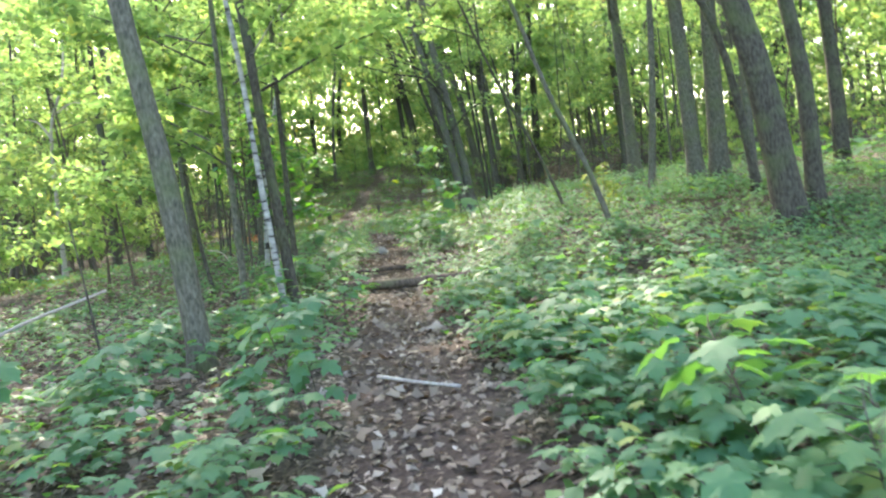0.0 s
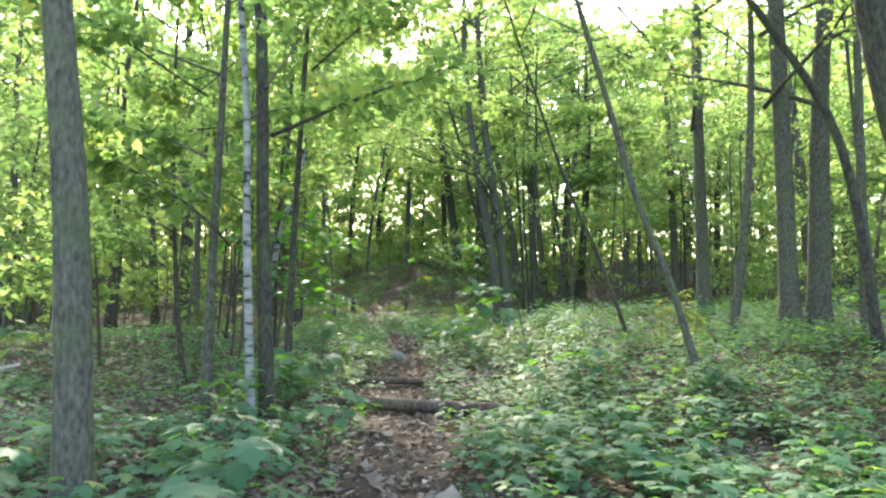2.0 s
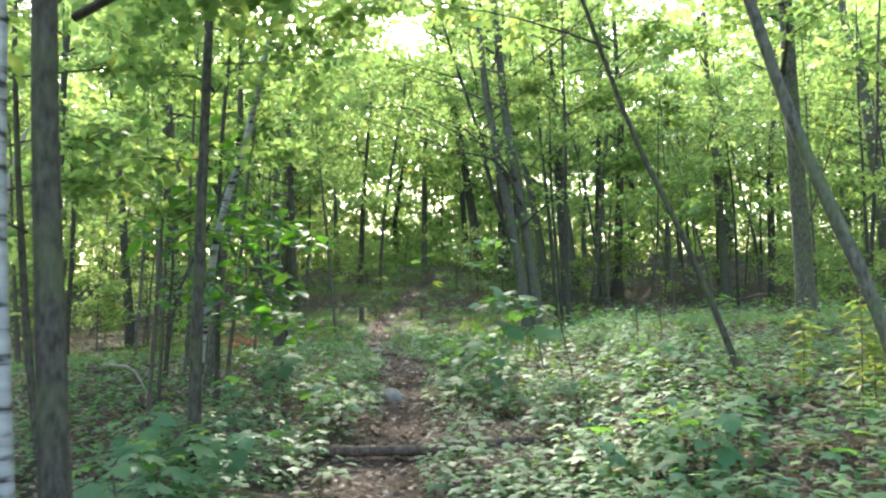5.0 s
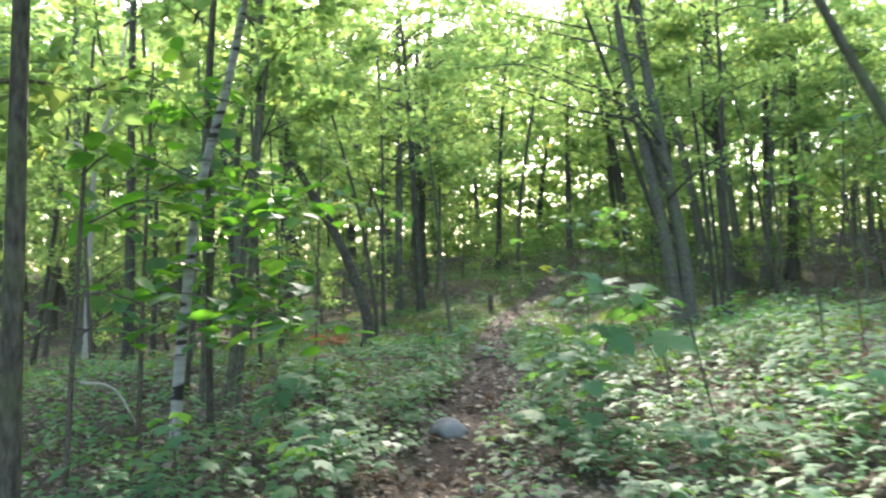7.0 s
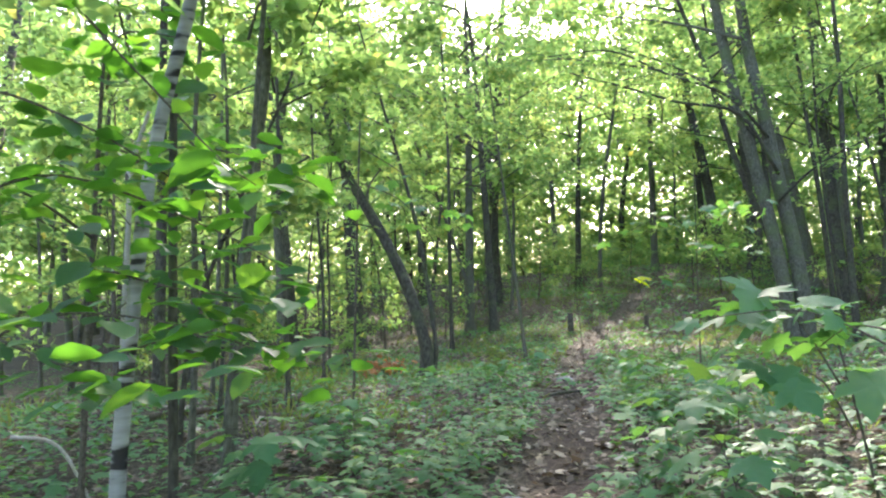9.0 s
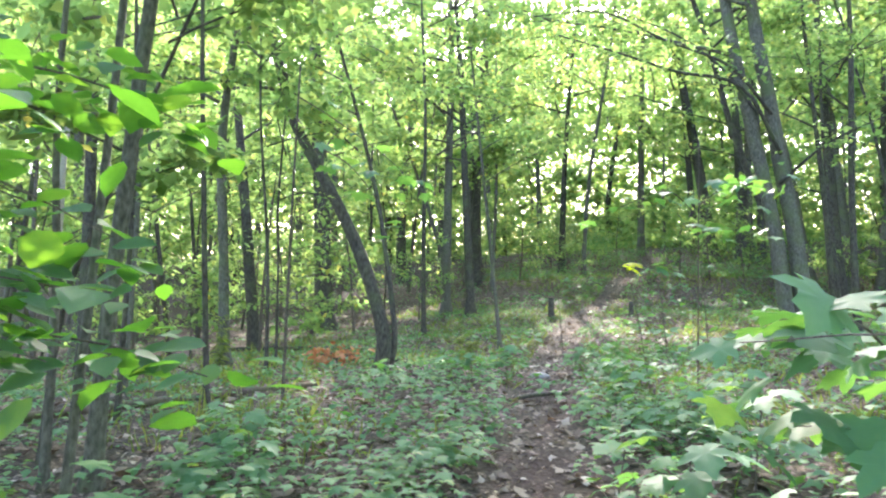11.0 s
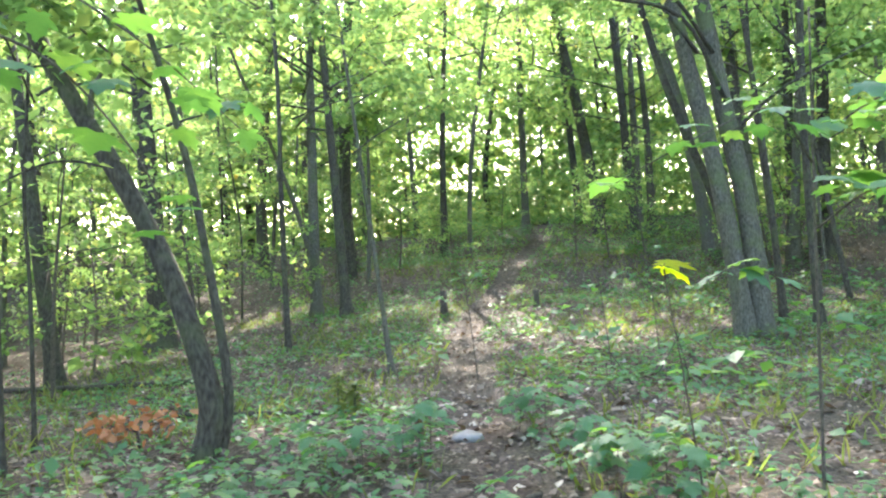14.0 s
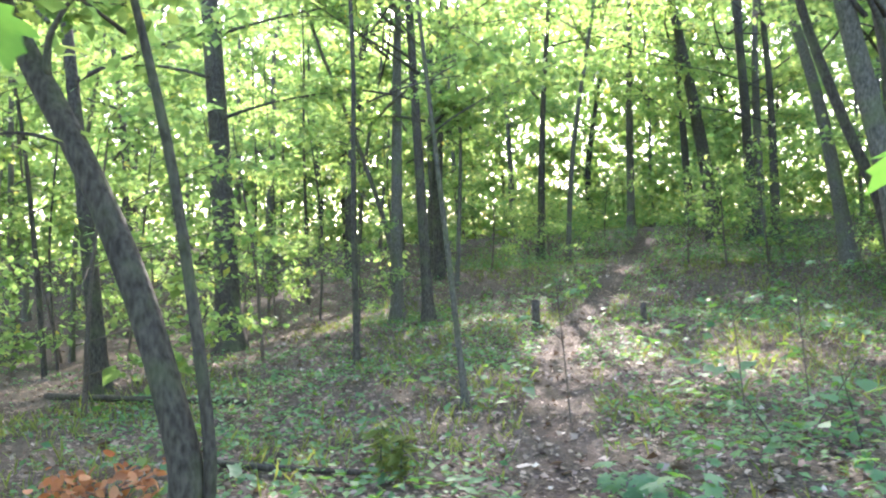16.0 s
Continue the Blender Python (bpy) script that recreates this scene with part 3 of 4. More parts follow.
tree("maple_tree", "grey tree with a dark forked branch", -14.5, 29.5, [(-0.1, 0, 4.5), (-0.2, 0, 8.5)], 0.17, 13, limbs=9, low=3.5, reach=2.6, leaf=0.16)
DEAD = tree("dead_tree", "bare pale dead tree with a bent limb", -10.6, 25.0, [(0.1, 0, 2.5), (0.25, 0, 4.4), (0.75, 0, 5.7), (1.1, 0, 7.5)], 0.075, 8.5, M_PEELED, limbs=0)
tree("maple_tree", DARK, 3.0, 31.9, [(-0.05, 0, 3), (0, 0, 6)], 0.08, 12, M_BARK_DARK, limbs=9, low=4.6, reach=1.8, per=60)
tree("maple_tree", DARK, 2.75, 33.2, [(-0.15, 0, 3), (-0.4, 0, 6)], 0.07, 12, M_BARK_DARK, limbs=9, low=4.6, reach=1.8, per=60)
tree("maple_tree", DARK, -8.9, 24.9, [(0.1, 0, 3.6), (-0.15, 0, 6)], 0.055, 13, M_BARK_DARK, limbs=9, low=3.8, reach=2.4, leaf=0.15)
tree("maple_tree", DARK, -8.4, 23.45, [(0.08, 0, 2.6), (0.12, 0, 5.5)], 0.1, 13, M_BARK_DARK, limbs=9, low=3.8, reach=2.4, leaf=0.15)


def limb(owner, points, r, leaves=0, leaf=0.1, outline=RHOMB, mat=None, bark=None, spread=0.22):
    """One more limb of a tree, through places in the world, with leaves along its outer part."""
    p = np.asarray(points, float) - np.array(owner.location)
    line = curve_points(p, 5)
    part("limb", tubes_mesh("limb", [tube(line, np.linspace(r, r * 0.3, len(line)), 6)], bark or M_BARK_DARK), owner)
    if leaves:
        u = rng.uniform(0.25, 1.05, leaves) * (len(line) - 1)
        at = np.stack([np.interp(u, np.arange(len(line)), line[:, c]) for c in range(3)], -1) + rng.normal(0, 1, (leaves, 3)) * np.array((1, 1, 0.45)) * spread
        if outline is RHOMB:
            part("spray", leaves_mesh("spray", at, leaf, outline, mat or M_LEAF, 0.35, 0.25, None, 0.2), owner)["kind"] = "stuff"
        else:
            for spot in at:
                leaf_part(owner, spot, leaf, outline, mat or M_LEAF, None, 0.3)


limb(OAK, [(1.6, 31.1, 4.2), (0.88, 30.3, 5.4), (-0.33, 29.8, 5.7), (-1.41, 29.3, 6.05), (-2.4, 28.9, 6.35)], 0.042, 220, 0.13, spread=0.5)
limb(OAK, [(1.45, 31.1, 5.0), (0.67, 30.2, 5.8), (-0.51, 29.7, 6.3), (-1.6, 29.2, 6.8), (-2.9, 28.7, 6.7)], 0.036, 220, 0.13, spread=0.5)
limb(OAK_2, [(1.2, 31.0, 5.0), (0.5, 30.9, 6.0), (-0.4, 30.6, 6.7), (-1.6, 30.2, 7.2)], 0.036, 180, 0.13, spread=0.5)
limb(OAK, [(1.55, 31.1, 3.6), (2.4, 30.8, 4.3), (3.6, 30.4, 4.8)], 0.036, 150, 0.13, spread=0.45)
limb(DEAD, [(-10.35, 25.0, 4.2), (-10.7, 25.0, 4.75), (-11.1, 25.0, 4.9)], 0.045, bark=M_PEELED)
limb(DEAD, [(-10.1, 25.0, 5.0), (-9.6, 24.9, 5.2), (-9.1, 24.8, 5.1)], 0.03, bark=M_PEELED)
limb(CROOKED, [(-4.72, 23.9, 3.2), (-4.66, 23.88, 3.45), (-4.45, 23.9, 3.72)], 0.03, bark=M_BARK)
limb(CROOKED, [(-4.45, 23.9, 2.75), (-5.0, 23.8, 2.85), (-5.7, 23.7, 2.6)], 0.016, 14, 0.1, spread=0.2)


def sprig_tree(name, label, base, top, r, sprays, bark=None):
    """A young tree whose leafy sprays hang close to the path."""
    root = new(name)
    root.location = (base[0], base[1], float(land(base[0], base[1])))
    o = np.array(root.location)
    line = curve_points([(0, 0, -0.1), (0, 0, 0.0), tuple((np.array(top) - o) * (0.5, 0.5, 0.55)), tuple(np.array(top) - o)], 5)
    part("trunk", tubes_mesh("trunk", [tube(line, np.linspace(r, r * 0.35, len(line)), 7)], bark or M_TWIG), root)
    for points, n, leaf, outline, mat, spread in sprays:
        limb(root, points, max(0.006, r * 0.35), n, leaf, outline, mat, M_TWIG, spread)
    return tagged(root, label, "sapling")


sprig_tree("beech_sapling", "young beech with oval green leaves hanging by the path", (-2.75, 15.4), (-2.6, 15.5, 3.3), 0.028, [
    ([(-2.62, 15.45, 2.9), (-2.2, 15.57, 3.0), (-1.86, 15.74, 2.62), (-1.51, 15.91, 2.19), (-1.35, 15.98, 2.05)], 40, 0.165, OVAL, M_SPRIG, 0.14),
    ([(-2.65, 15.4, 2.3), (-2.3, 15.37, 2.45), (-1.88, 15.54, 2.28), (-1.5, 15.71, 2.01)], 45, 0.165, OVAL, M_SPRIG, 0.14),
    ([(-2.7, 15.4, 1.5), (-2.2, 15.2, 1.5), (-1.72, 15.26, 1.32), (-1.4, 15.4, 1.25)], 55, 0.155, OVAL, M_SPRIG, 0.16),
    ([(-2.7, 15.4, 1.2), (-2.5, 15.9, 1.5), (-2.1, 16.3, 1.45), (-1.8, 16.6, 1.3)], 55, 0.155, OVAL, M_SPRIG, 0.17),
    ([(-2.65, 15.5, 2.0), (-2.5, 16.0, 2.2), (-2.0, 16.5, 1.95), (-1.8, 16.9, 1.75)], 49, 0.165, OVAL, M_SPRIG, 0.15)])
sprig_tree("beech_sapling", "young beech spreading layers of oval leaves", (-3.3, 16.9), (-3.2, 17.0, 3.6), 0.03, [
    ([(-3.25, 16.95, 1.6), (-2.8, 16.6, 1.75), (-2.3, 16.5, 1.65), (-1.8, 16.7, 1.55)], 67, 0.165, OVAL, M_SPRIG, 0.2),
    ([(-3.25, 16.95, 1.2), (-2.7, 17.1, 1.35), (-2.2, 17.3, 1.3), (-1.8, 17.5, 1.15)], 61, 0.165, OVAL, M_SPRIG, 0.2),
    ([(-3.22, 17, 2.4), (-2.8, 17.2, 2.6), (-2.3, 17.3, 2.5), (-1.9, 17.5, 2.3)], 61, 0.165, OVAL, M_SPRIG, 0.2),
    ([(-3.2, 17, 3.0), (-2.8, 16.7, 3.2), (-2.3, 16.7, 3.1)], 45, 0.165, OVAL, M_SPRIG, 0.2),
    ([(-3.25, 16.95, 2.0), (-3.1, 16.3, 2.2), (-2.9, 15.9, 2.1)], 49, 0.165, OVAL, M_SPRIG, 0.2)])
sprig_tree("maple_sapling", "young maple with broad leaves hanging over the path", (-3.3, 20.6), (-3.2, 20.7, 3.6), 0.022, [
    ([(-3.2, 20.7, 3.3), (-2.9, 20.8, 3.1), (-2.45, 20.95, 2.75), (-2.1, 21.0, 2.4)], 13, 0.15, LOBED, M_HERB, 0.13),
    ([(-3.2, 20.7, 2.9), (-2.8, 20.85, 2.7), (-2.5, 20.95, 2.3), (-2.42, 20.95, 2.05)], 10, 0.15, LOBED, M_HERB, 0.12)])
sprig_tree("maple_sapling", "young maple holding flat sprays of lobed leaves", (0.2, 22.0), (0.25, 21.9, 2.9), 0.012, [
    ([(0.22, 21.9, 2.2), (0.0, 21.6, 2.4), (-0.3, 21.4, 2.3), (-0.7, 21.3, 2.1)], 14, 0.12, LOBED, M_HERB, 0.1),
    ([(0.24, 21.9, 2.3), (0.5, 21.7, 2.45), (0.8, 21.6, 2.4)], 24, 0.13, LOBED, M_HERB, 0.14),
    ([(0.22, 21.9, 1.9), (0.4, 21.6, 2.05), (0.75, 21.5, 2.0)], 16, 0.13, LOBED, M_HERB, 0.12),
    ([(0.2, 22.0, 1.6), (-0.1, 21.8, 1.75), (-0.3, 21.7, 1.7)], 6, 0.11, LOBED, M_HERB, 0.08)])
sprig_tree("maple_sapling", "low young maple with large blue-green leaves", (1.25, 17.6), (1.05, 17.5, 1.4), 0.012, [
    ([(1.1, 17.5, 1.0), (0.85, 17.35, 1.42), (0.58, 17.2, 1.44)], 12, 0.21, LOBED, M_HERB, 0.1),
    ([(1.13, 17.5, 0.8), (0.95, 17.35, 1.1), (0.62, 17.2, 1.12)], 12, 0.2, LOBED, M_HERB, 0.12)])
sprig_tree("maple_sapling", "thin sapling with a single bright yellow leaf", (-0.25, 22.5), (-0.43, 22.15, 1.74), 0.008, [
    ([(-0.42, 22.17, 1.7), (-0.43, 22.12, 1.76), (-0.43, 22.08, 1.78)], 2, 0.15, LOBED, M_YELLOW, 0.02)])
sprig_tree("maple_sapling", "young maple with pale sunlit leaves on the bank", (1.5, 16.6), (1.2, 16.6, 1.7), 0.012, [
    ([(1.3, 16.6, 1.2), (0.9, 16.8, 1.42), (0.45, 16.85, 1.4)], 12, 0.13, LOBED, M_HERB, 0.12),
    ([(1.3, 16.6, 1.3), (1.1, 17.0, 1.35), (0.95, 17.3, 1.22)], 12, 0.13, LOBED, M_HERB, 0.12)])
sprig_tree("dead_sapling", "bare crooked dead sapling standing among seedlings", (-2.29, 8.2), (-2.45, 8.3, 1.42), 0.016, [
    ([(-2.25, 8.2, 0.5), (-2.1, 8.25, 0.62), (-1.95, 8.3, 0.66)], 0, 0.1, RHOMB, None, 0.1),
    ([(-2.25, 8.2, 0.45), (-2.42, 8.15, 0.6), (-2.6, 8.2, 0.62)], 0, 0.1, RHOMB, None, 0.1)], M_BARK_DARK)

# ---- the wood behind ----
def forest_templates():
    kinds = []
    for i in range(6):
        h = 10.5 + 0.9 * i
        ob = build_tree("forest_tree", (0, 0, -300), [(rng.normal(0, 0.1), 0, 3), (rng.normal(0, 0.25), 0, 7)], 0.11 + 0.025 * i, h, (M_BARK, M_BARK_DARK)[i % 2],
                        limbs=15, low=2.4 + 0.8 * (i % 3), reach=2.7, per=100, leaf=0.185, outline=TRI, sides=7, limb_sides=3, joined=True)
        kinds.append(tagged(ob, ("grey" if i % 2 == 0 else "dark") + "-barked forest tree with a thin green crown", "tree", "trees of the wood"))
    return kinds


def scatter_forest():
    kinds, placed, n = forest_templates(), [], 0
    r2 = np.random.default_rng(11)
    while n < 114:
        if n < 68:
            x, y = r2.uniform(-34, 34), r2.uniform(41, 76)
        elif n < 106:
            x, y = r2.choice((-1, 1)) * r2.uniform(10, 34), r2.uniform(-6, 48)
        else:
            x, y = r2.uniform(-26, 26), r2.uniform(-26, -5)
        ahead = y > 43 + 0.1 * abs(x)
        side = abs(x + 1) > 10 + 0.12 * max(0, y) * (y < 44)
        behind = y < -4
        if not (ahead or side or behind) or min([(x - a) ** 2 + (y - b) ** 2 for a, b in placed] or [99]) < 2.2 ** 2:
            continue
        if abs(x - float(trail_x(y))) < 2.4 and y < 52:
            continue
        placed.append((x, y))
        s = r2.uniform(0.85, 1.2)
        m = pose(x, y, float(land(x, y)) - 0.05, r2.normal(0, 2.5), r2.normal(0, 2.5), r2.uniform(0, 360)) @ Matrix.Diagonal((s, s, s, 1))
        if n < len(kinds):
            kinds[n].matrix_basis = m
        else:
            copy_thing(kinds[n % len(kinds)], m)
        n += 1


scatter_forest()


def shrub_template(h, seed_leaf):
    ob = build_tree("understory_maple", (0, 0, -300), [(0.05, 0, h * 0.4)], 0.016 + 0.006 * h, h, M_TWIG, limbs=9, low=0.5, reach=0.4 * h, per=25, leaf=seed_leaf, sub=3, joined=True,
                    sides=5, flare=0.1, taper=0.2, limb_sides=3)
    return tagged(ob, "leafy young maple bush in the undergrowth", "sapling", "saplings of the undergrowth")


def scatter_shrubs():
    kinds = [shrub_template(h, l) for h, l in ((1.6, 0.085), (2.2, 0.09), (2.8, 0.1), (3.6, 0.11), (4.6, 0.12))]
    r2 = np.random.default_rng(23)
    n, placed = 0, []
    while n < 125:
        if n % 2:
            x, y = r2.uniform(-24, 26), r2.uniform(2, 62)
        else:
            x, y = r2.uniform(-16, 16), r2.uniform(6, 46)
        off = x - float(trail_x(y))
        # the view along the path stays open
        clear = 2.6 + 0.05 * max(0, y - 8) if off < 0 else 3.6 + 0.05 * max(0, y - 8)
        if y > 44:
            clear = 1.0
        if abs(off) < clear or min([(x - a) ** 2 + (y - b) ** 2 for a, b in placed] or [99]) < 1.0:
            continue
        if -8 < x < 2.5 and 20 < y < 40 or 0 < x < 9.5 and 5 < y < 38:
            continue
        placed.append((x, y))
        k = r2.integers(0, 5) if abs(off) > 5 else r2.integers(0, 3)
        s = r2.uniform(0.8, 1.2)
        m = pose(x, y, float(land(x, y)) - 0.03, r2.normal(0, 4), r2.normal(0, 4), r2.uniform(0, 360)) @ Matrix.Diagonal((s, s, s, 1))
        if n < len(kinds):
            kinds[n].matrix_basis = m
        else:
            copy_thing(kinds[k], m)
        n += 1


scatter_shrubs()


def scatter_poles():
    """Thin straight young trunks between the larger trees."""
    kinds = []
    for i in range(4):
        ob = build_tree("pole_tree", (0, 0, -300), [(rng.normal(0, 0.12), 0, 2.5), (rng.normal(0, 0.25), 0, 5)], 0.035 + 0.014 * i, 8 + i, (M_BARK_DARK, M_BARK)[i % 2],
                        limbs=7, low=2.8, reach=1.6, per=34, leaf=0.12, joined=True, sides=6, limb_sides=3, flare=0.2)
        kinds.append(tagged(ob, "thin straight young trunk with small leafy branches", "tree", "young trees of the wood"))
    r2, n, placed = np.random.default_rng(77), 0, []
    while n < 74:
        x, y = r2.uniform(-17, 17), r2.uniform(13, 48)
        off = x - float(trail_x(y))
        if abs(off) < 4.0 + 0.1 * (y - 13) * (off > 0) + (1.5 if 20 < y < 34 else 0) or min([(x - a) ** 2 + (y - b) ** 2 for a, b in placed] or [99]) < 1.2:
            continue
        if -11 < x < -3 and y < 31:
            continue
        placed.append((x, y))
        m = pose(x, y, float(land(x, y)) - 0.05, r2.normal(0, 4), r2.normal(0, 4), r2.uniform(0, 360))
        if n < 4:
            kinds[n].matrix_basis = m
        else:
            copy_thing(kinds[n % 4], m)
        n += 1


scatter_poles()


def far_woods():
    """The closed wall of leaves far behind, ragged at the top."""
    r2 = np.random.default_rng(5)
    n = 200000
    a = np.where(r2.uniform(0, 1, n) < 0.82, r2.uniform(-0.95, 0.95, n), r2.uniform(0, 2 * np.pi, n))
    d = r2.uniform(54, 92, n)
    x, y = d * np.sin(a), 12 + d * np.cos(a)
    top = (23 + 2.5 * np.sin(5 * a) + 2.5 * np.sin(11 * a + 1) + 2.5 * np.sin(23 * a)) * d / 70
    z = land(x, y) + top * r2.uniform(0, 1, n) ** 0.85
    keep = noise_field(x * 0.16, y * 0.16, z * 0.35) > -0.5
    at = np.stack([x, y, z], -1)[keep]
    n = 130000
    a, d = r2.uniform(-1.0, 1.0, n), r2.uniform(92, 140, n)
    x, y = d * np.sin(a), 12 + d * np.cos(a)
    at = np.concatenate([at, np.stack([x, y, land(x, y) + (29 + 4 * np.sin(17 * a)) * r2.uniform(0, 1, n) ** 1.5], -1)])
    tagged(new("far_woods", leaves_mesh("far_woods", at, 0.62, TRI, M_LEAF, 0.6)), "distant wall of green forest leaves", "foliage", kind="stuff")


def noise_field(x, y, z):
    return np.sin(x * 2.1 + 1.3 * np.sin(y * 1.7)) * np.sin(y * 1.9 + z) + 0.6 * np.sin(3.7 * z + x + y)


far_woods()


def hedge():
    """Low sunlit bushes that close the view between the far trunks."""
    r2 = np.random.default_rng(6)
    n = 50000
    a, d = np.where(r2.uniform(0, 1, n) < 0.35, r2.normal(0.02, 0.13, n), r2.uniform(-1.2, 1.2, n)), r2.uniform(46, 72, n)
    x, y = d * np.sin(a) - 2, 12 + d * np.cos(a)
    z = land(x, y) + 0.2 + (3.0 + 1.3 * np.sin(9 * a) + np.sin(23 * a) + 1.5 * np.exp(-(a / 0.2) ** 2) * (d > 50)) * r2.uniform(0, 1, n) ** 1.1
    keep = noise_field(x * 0.5, y * 0.5, z * 0.8) > -0.45
    at = np.stack([x, y, z], -1)[keep]
    n = 24000
    a, d = r2.normal(0.0, 0.16, n), r2.uniform(50, 84, n)
    x, y = d * np.sin(a) - 2, 12 + d * np.cos(a)
    z = land(x, y) + 12 * r2.uniform(0, 1, n)
    keep = noise_field(x * 0.4, y * 0.4, z * 0.6) > -0.3
    at = np.concatenate([at, np.stack([x, y, z], -1)[keep]])
    tagged(new("far_bushes", leaves_mesh("far_bushes", at, 0.32, TRI, M_LEAF, 0.6)), "low green bushes between distant trunks", "foliage", kind="stuff")


hedge()


# ---- undergrowth ----
def seedling_arrays(h, n, size, outline):
    """A maple seedling: a thin stem with long-stalked leaves held flat."""
    k = np.linspace(0, 1, 5)[:, None]
    lean = rng.normal(0, 0.12, 2)
    line = np.hstack([lean * h * k * k, h * k])
    stems = [tube(np.vstack([[0, 0, -0.05], line]), np.linspace(0.006, 0.002, 6), 4)]
    at, yaws = [], []
    for i in range(n):
        u = 0.45 + 0.55 * (i // 2 + 1) / (n / 2 + 0.5)
        o = np.array([np.interp(min(u, 1), k[:, 0], line[:, c]) for c in range(3)])
        a = i * 2.4 + rng.normal(0, 0.3)
        reach = rng.uniform(0.05, 0.14) * (1.4 - 0.6 * u)
        tip = o + np.array((np.cos(a) * reach, np.sin(a) * reach, rng.uniform(0.0, 0.05)))
        stems.append(tube(np.array([o, (o + tip) / 2 + (0, 0, 0.012), tip]), np.array((0.0022, 0.0018, 0.0015)), 3))
        at.append(tip), yaws.append(a - np.pi / 2)
    leaves = leaf_arrays(np.array(at), size, outline, 0.15, np.array(yaws), 0.14, 0.22)
    return stems, leaves


def herb_density(x, y):
    """Thick on the near bank, thin and patchy elsewhere, and hardly any on the open floor further on."""
    off = x - trail_x(y)
    edge = smooth((np.abs(off) - 0.2 - 0.24 * (1 - smooth((y - 11.5) / 2))) / 0.3)
    right = (off > 0) * (1.5 - 0.75 * smooth((y - 13) / 3) - 0.6 * smooth((y - 18) / 5))
    near = 1 - smooth((np.abs(off) - 1.5) / 0.8)
    left = (off <= 0) * (0.55 - 0.35 * smooth((y - 12) / 3) * (1 - near) + 0.3 * near * smooth((y - 16) / 2) - 0.72 * smooth((y - 19) / 4))
    wave = np.sin(1.3 * x + 0.7 * y) * np.sin(0.9 * y - 0.8 * x + 1) + 0.6 * np.sin(2.9 * x - 1.7 * y + 2) * np.sin(2.3 * y + 1.1 * x)
    patch = 0.25 + 0.85 * smooth(0.5 + 0.75 * wave + 0.45 * (off > 0) * (y < 13))
    return edge * (right + left) * patch


CLUMPS = ((-1.15, 26.6, 0.4), (-1.0, 22.8, 0.22), (-0.45, 22.3, 0.3), (-0.75, 23.6, 0.3), (-1.2, 24.8, 0.35), (-2.45, 23.4, 0.25), (-0.3, 21.4, 0.3), (0.5, 25.4, 0.4),
          (-2.2, 19.2, 0.4), (-2.7, 22.6, 0.35), (0.3, 20.2, 0.4))


WALKED = [(0.5, 0), (0.35, 3.2), (0.4, 6.9), (1.1, 10.0), (1.05, 11.0), (0.6, 13.1), (0.2, 15.1), (-0.3, 16.4), (-0.8, 18.2), (-1.05, 20.2), (-1.2, 21.5)]


